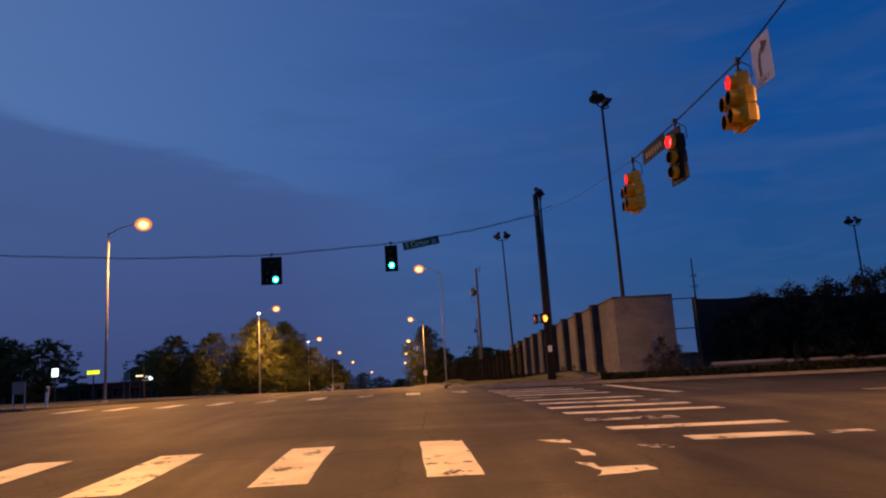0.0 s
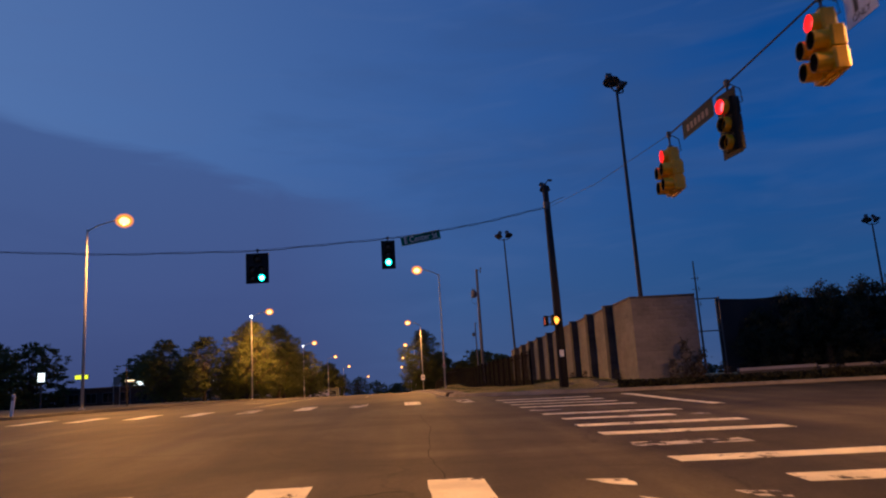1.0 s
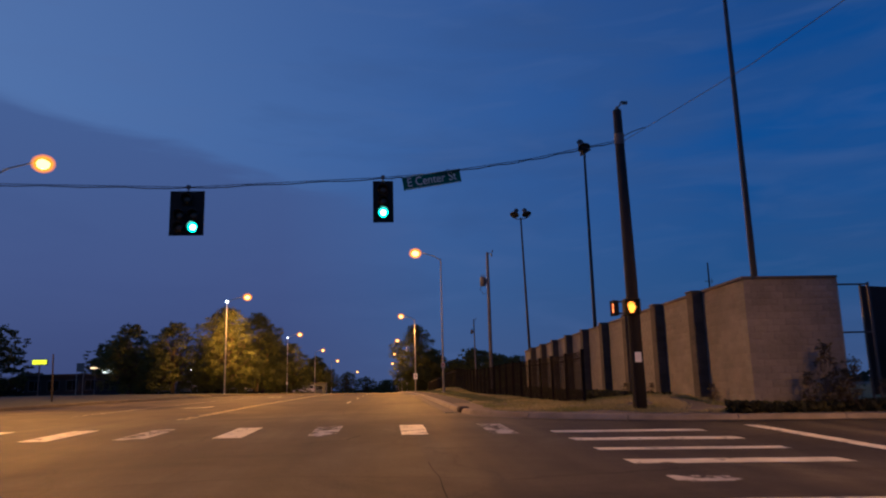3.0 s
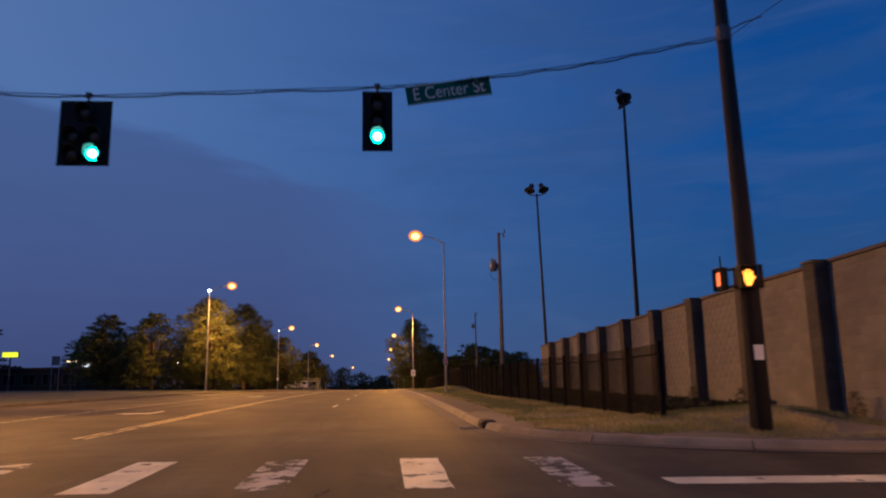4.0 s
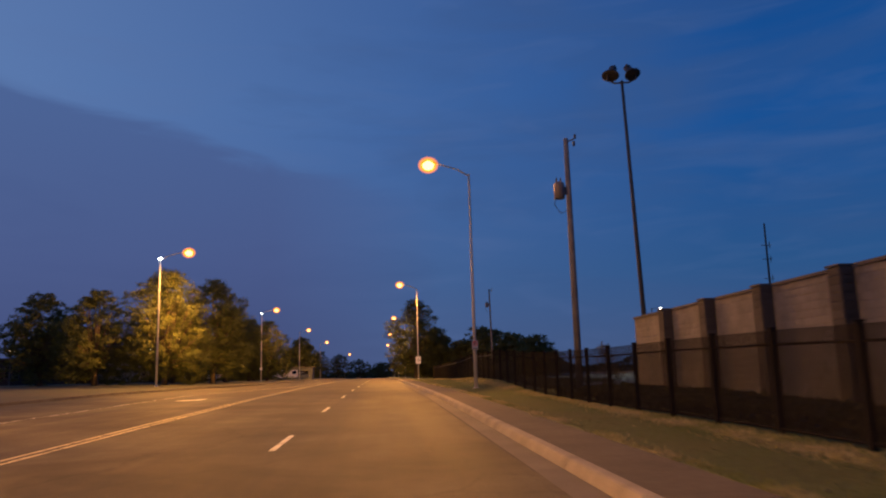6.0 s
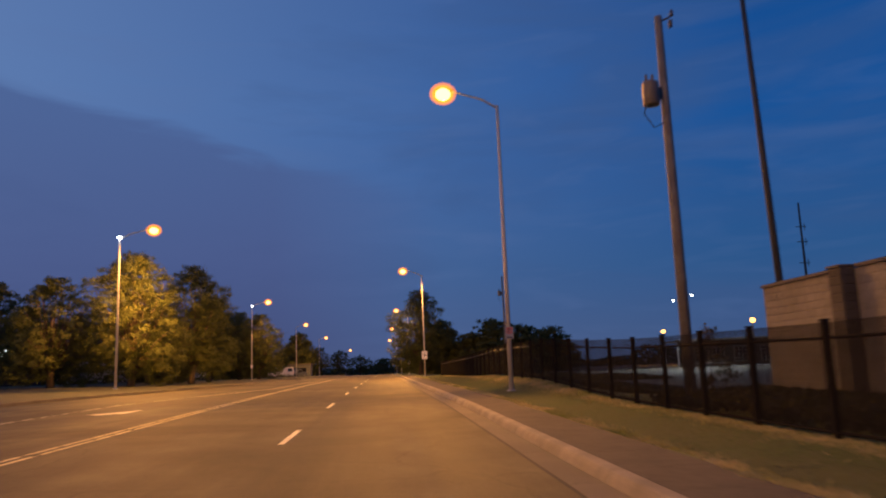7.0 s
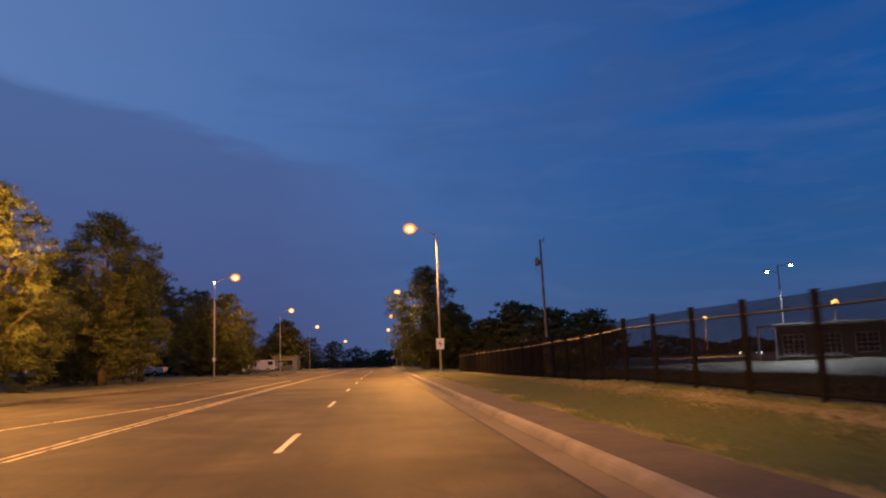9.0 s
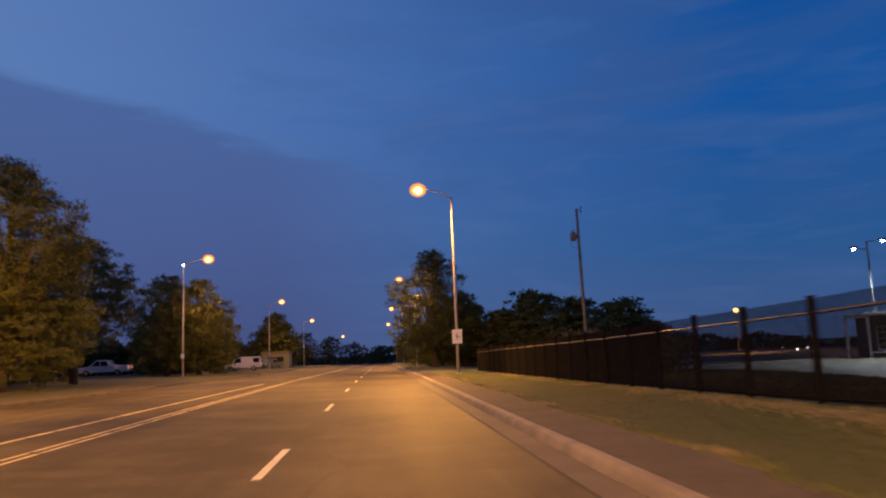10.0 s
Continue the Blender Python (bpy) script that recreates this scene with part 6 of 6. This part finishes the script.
building(38.2, 146.2, right_ground(41, 144), 19.0, 9.0, 3.75, "low dark building with pale window frames and entrance", BRICKDARK, 6, -29.0, 3, True)
building(-24.2, 237.0, left_ground(-22, 237), 5.2, 5.0, 2.9, "small blue-grey shed with a flat roof", SHEDBLUE, 1)
building(-64.0, 150.0, left_ground(-60, 150), 16.0, 8.0, 3.6, "low dark shop building far behind the lot", BRICKDARK, 5)


def lot_lamp(x, y, z, top, mat, colour, power, label, heads=1, size=2.8, lean=0.0, bulb=0.50):
    t = thing("lot_lamp", pose(x, y, z), label, "lamp post", "lot lamps")
    h = top - z
    bm = bmesh.new()
    tube(bm, [(0, 0, -0.1), (0, 0, h)], [0.10, 0.07], 8)
    part("pole", bm, DARKSTEEL, t)
    for k in range(heads):
        dx, h = ((-1.3, top - z - 0.65), (1.3, top - z))[k] if heads > 1 else (0.0, top - z)
        bm = bmesh.new()
        tube(bm, [(0, 0, h - 0.05), (dx, -0.1, h + 0.05)], 0.04, 6)
        box(bm, (dx, -0.15, h + 0.12), (0.5, 0.4, 0.16), 0.03)
        hd = part("lamp_head", bm, DARKSTEEL, t)
        bm = bmesh.new()
        # the default half-metre bulb is oversized to imitate glare
        ellipsoid(bm, (dx, -0.2, h - 0.02), (bulb, bulb * 0.9, bulb * 0.8))
        part("lens", bm, mat, hd, "glowing lens", smooth=True)
    if power:
        lamp_light("lot_light", (x, y - 3.0, top - 0.3), power, colour, size=size, lean=lean)
    return t


lot_lamp(67.4, 226.5, right_ground(67, 226), 8.6, LOT_SODIUM, SODIUM, 22000, "sodium lamp post glowing in the parking lot")
lot_lamp(65.4, 178.3, right_ground(65, 178), 8.5, LOT_SODIUM, SODIUM, 9000, "sodium lamp post glowing in the parking lot")
lot_lamp(39.9, 147.5, right_ground(40, 147.5), 10.8, LENS_WHITE, (0.85, 0.93, 1.0), 22000, "white lamp post with two heads in the parking lot", 2, 2.5, -18.0, 0.14)
for x, y, top in ((60.6, 199.0, 1.45), (52.4, 181.0, 1.55), (56.5, 185.5, 1.65), (63.5, 197.0, 1.50)):
    lot_lamp(x, y, right_ground(x, y), top, LENS_WHITE, (0.85, 0.93, 1.0), 0, "short white path lamp glowing across the lot", bulb=0.08)
lot_lamp(-45.0, 186.0, left_ground(-45, 186), 7.6, LENS_WHITE, (0.85, 0.95, 1.0), 2500, "white lamp post glowing behind the trees")


def lit_sign(x, y, z0, zc, w, h, mat, label):
    t = thing("lit_sign", pose(x, y, z0), label, "sign", "lit signs")
    bm = bmesh.new()
    tube(bm, [(0, 0, -0.1), (0, 0, zc - z0 - h / 2)], 0.12, 8)
    part("post", bm, DARKSTEEL, t)
    bm = bmesh.new()
    box(bm, (0, 0.06, zc - z0), (w + 0.14, 0.3, h + 0.14), 0.03)
    cab = part("cabinet", bm, DARKSTEEL, t)
    bm = bmesh.new()
    box(bm, (0, -0.10, zc - z0), (w, 0.03, h), 0.01)
    part("face", bm, mat, cab, "glowing face panel")
    return t


lit_sign(-53.0, 130.6, gl(-53, 130), 7.3, 2.1, 0.66, SIGN_YELLOW_LIT, "lit yellow roadside sign on a post")
lit_sign(-54.3, 119.4, gl(-54, 119), 7.1, 1.0, 1.3, SIGN_WHITE_LIT, "lit white roadside sign on a post")
lit_sign(-52.6, 156.8, gl(-52, 156), 6.6, 2.0, 0.8, SIGN_WHITE_LIT, "lit white shop sign on a post")


SIGN_WARM_LIT = glow("lit_warm_sign", (1.0, 0.72, 0.40), 2.0)
lit_sign(-48.6, 140.6, gl(-48.6, 140.6), 6.6, 1.5, 0.26, SIGN_WARM_LIT, "narrow warm-lit shop sign on a post")


def board(x, y, z0, w, h, zc, label, mat=SIGNGREY, boards=1):
    t = thing("sign_board", pose(x, y, z0), label, "sign", "unlit signs")
    bm = bmesh.new()
    for dx in (-w * 0.45, w * 0.45):
        tube(bm, [(dx, 0.02, -0.1), (dx, 0.02, zc + h * 0.5)], 0.04, 6)
    part("frame", bm, STEEL, t)
    for k in range(boards):
        bm = bmesh.new()
        box(bm, (0, -0.04, zc - k * (h + 0.15)), (w, 0.03, h), 0.006)
        part("panel", bm, mat, t)
    return t


board(-27.4, 147.0, gl(-27.4, 147), 1.5, 1.0, 2.4, "pair of grey sign boards on posts beside the trees", boards=2)
board(-50.6, 139.6, gl(-50.6, 139.6), 1.2, 1.4, 6.7 - gl(-50.6, 139.6), "tall grey unlit sign board by the shops")
board(-18.95, 37.9, gl(-18.95, 37.9), 0.62, 0.62, 1.0, "small grey sign on short pale posts at the corner")
s = thing("utility_pedestal", pose(-18.6, 40.0, gl(-18.6, 40.0), 0, 4, 0), "slim white utility marker post at the kerb", "marker post")
bm = bmesh.new()
box(bm, (0, 0, 0.5), (0.14, 0.14, 1.1), 0.03)
part("shaft", bm, SIGNWHITE, s)
bm = bmesh.new()
box(bm, (0, -0.075, 0.85), (0.10, 0.006, 0.2))
part("label_plate", bm, SIGNGREY, s)
s = thing("wooden_post", pose(-21.4, 63.0, gl(-21.4, 63.0)), "slim weathered wooden post on the verge", "post")
bm = bmesh.new()
tube(bm, [(0, 0, -0.1), (-0.12, 0, 3.0)], [0.06, 0.045], 8)
part("shaft", bm, TAR, s)

# ---------------------------------------------------------------- grass tufts on the verge
gen = np.random.default_rng(9)
V, F = [], []
n = 170000
gy = 36.0 + (gen.uniform(0, 1, n) ** 1.2) * 100
gx = np.where(gy < 41, gen.uniform(4.2, 10.2, n), gen.uniform(0, 1, n))
gx = np.where(gy < 41, gx, np.interp(gy, [40, 75, 97, 125], [2.25, 2.15, 1.85, 1.65]) + 1.46 + gx * 3.3)
for i in range(n):
    x, y = float(gx[i]), float(gy[i])
    if y < 46 and x > 2.4 and y < float(np.interp(x, CORNER_X, CORNER_Y)) + 1.7:
        continue
    if noise.noise((x * 0.35, y * 0.22, 9.0)) < gen.uniform(-1.3, -0.4):
        continue
    z = right_ground(x, y) + 0.014
    a = gen.uniform(0, 2 * math.pi)
    ca, sa_ = math.cos(a), math.sin(a)
    lean_, hgt_, wid = gen.uniform(0.03, 0.07), gen.uniform(0.003, 0.011), gen.uniform(0.014, 0.026)
    k = len(V)
    V += [(x + sa_ * wid, y - ca * wid, z), (x + ca * lean_, y + sa_ * lean_, z + hgt_), (x - sa_ * wid, y + ca * wid, z)]
    F.append((k, k + 1, k + 2))
tagged(raw("grass", V, F, GRASS), "patchy olive and straw verge grass", "grass", kind="stuff")

# dry straw-coloured tufts on the corner
STRAW = material("dry_straw_grass", (0.46, 0.40, 0.22), rough=0.9, vary=0.15, scale=0.5, fine=9, second=(0.16, 0.19, 0.060), rnd=0.2, bump=0)
leafy(STRAW, 0.3)
V, F = [], []
gen = np.random.default_rng(31)
for i in range(80000):
    y = 34.8 + 11.5 * gen.uniform(0, 1) ** 1.2
    x = gen.uniform(3.3, 6.6) if y > 41 else gen.uniform(3.2, 10.2)
    if y > 41 and i % 8:
        continue
    if y < float(np.interp(x, CORNER_X, CORNER_Y)) + 0.5 or x < 3.0 or noise.noise((x * 0.8, y * 0.8, 3.0)) < gen.uniform(-0.25, 0.18):
        continue
    z = right_ground(x, y) - 0.005
    a = gen.uniform(0, math.pi)
    dx, dy, hh = math.cos(a) * 0.020, math.sin(a) * 0.020, gen.uniform(0.03, 0.14)
    k = len(V)
    V += [(x - dx, y - dy, z), (x + dx, y + dy, z), (x + gen.normal() * 0.04, y + gen.normal() * 0.04, z + hh)]
    F.append((k, k + 1, k + 2))
# a straw fringe creeping over the back of the footway, and a matted strip at the foot of the fence
for i in range(52000):
    y = 42.0 + 96.0 * gen.uniform(0, 1) ** 1.3
    if i % 5 < 3:
        off = 1.30 + 0.34 * noise.noise((y * 0.45, 2.0, 7.0)) + abs(gen.normal()) * 0.16
        x = kerb_x(y) + off
        if off < 0.95 or noise.noise((x * 0.5, y * 0.35, 6.0)) < gen.uniform(-0.5, 0.3):
            continue
    else:
        x = fence_x(y) - 0.42 + gen.normal() * 0.26 + 0.25 * noise.noise((1.3, y * 0.12, 2.0))
    z = right_ground(x, y) - 0.004
    a = gen.uniform(0, math.pi)
    dx, dy, hh = math.cos(a) * 0.016, math.sin(a) * 0.016, gen.uniform(0.025, 0.085)
    k = len(V)
    V += [(x - dx, y - dy, z), (x + dx, y + dy, z), (x + gen.normal() * 0.045, y + gen.normal() * 0.045, z + hh)]
    F.append((k, k + 1, k + 2))
tagged(raw("dry_grass", V, F, STRAW), "dry straw-coloured grass on the street corner", "grass", kind="stuff")

# ---------------------------------------------------------------- wall blocks
BW, BH = 0.4, 0.2
rngb = random.Random(4)


def block_mesh(w, d, seed):
    """Split-face block: rough front bulge, chamfered edges. It faces -x."""
    r = random.Random(seed)
    w2, h2 = w / 2 - 0.003, BH / 2 - 0.003
    back = [(0, -w2, -h2), (0, w2, -h2), (0, w2, h2), (0, -w2, h2)]
    front = [(-d - r.uniform(0, 0.004), a * 0.975, b * 0.95) for _, a, b in back]
    mid = (-d - r.uniform(0.006, 0.016), r.uniform(-0.3, 0.3) * w2, r.uniform(-0.3, 0.3) * h2)
    vs = back + front + [mid]
    fs = [(0, 1, 5, 4), (1, 2, 6, 5), (2, 3, 7, 6), (3, 0, 4, 7), (4, 5, 8), (5, 6, 8), (6, 7, 8), (7, 4, 8)]
    return vs, fs


def block_data(w, seed):
    vs, fs = block_mesh(w, 0.009, seed)
    me = bpy.data.meshes.new("block")
    me.from_pydata(vs, [], fs)
    me.materials.append(BLOCK)
    return me


FULL = [block_data(BW, s) for s in range(6)]
cells, pcells = [], []
ncourse = 20
for c in range(ncourse):
    # west face panels between pilasters
    edges = [WY0] + [v for p in pil for v in (p - 0.245, p + 0.245)] + [WY1]
    for a, b in zip(edges[0::2], edges[1::2]):
        y = a - (BW / 2 if c % 2 else 0)
        while y < b - 0.05:
            y0, y1 = max(y, a), min(y + BW, b)
            if y1 - y0 > 0.08:
                ym = (y0 + y1) / 2
                z = wall_top(ym) - BH * (c + 0.5)
                if z > right_ground(WX, ym) - 0.15:
                    cells.append((WX + 0.008, ym, z, y1 - y0, 0))
            y += BW
    # pilaster fronts and south cheeks
    for p in pil:
        z = wall_top(p) + 0.03 - BH * (c + 0.5)
        if z > right_ground(WX, p) - 0.15:
            pcells.append((WX - 0.352, p, z, 0.47, 0))
            pcells.append((WX - 0.175, p - 0.242, z, 0.34, 90))
    # south return
    x = WX - (BW / 2 if c % 2 else 0)
    while x < 13.4:
        x0, x1 = max(x, WX), min(x + BW, 13.45)
        if x1 - x0 > 0.08:
            cells.append(((x0 + x1) / 2, WY0 + 0.008, wall_top(WY0) - BH * (c + 0.5), x1 - x0, 90))
        x += BW
near = [q for q in cells if abs(q[3] - BW) < 0.01 and q[4] == 0 and 42.0 < q[1] < 53.5][:300]
nearset = set(near)
for x, y, z, w, a in near:
    o = new("block", FULL[rngb.randrange(6)])
    o.parent = wall
    o.location = (x, y, z)


def blockwork(some, mat, label):
    V, F = [], []
    for x, y, z, w, a in some:
        vs, fs = block_mesh(w, 0.009, rngb.randrange(10000))
        k = len(V)
        for vx, vy, vz in vs:
            V.append((x + vx, y + vy, z + vz) if a == 0 else (x + vy, y + vx, z + vz))
        F += [tuple(i + k for i in (f if a == 0 else f[::-1])) for f in fs]
    ob = raw("blockwork", V, F, mat, wall, label)
    ob["kind"] = "stuff"


blockwork([q for q in cells if q not in nearset], BLOCK, "pale split-face blocks in running courses")
blockwork(pcells, PILBLOCK, "dark split-face pilaster blocks")
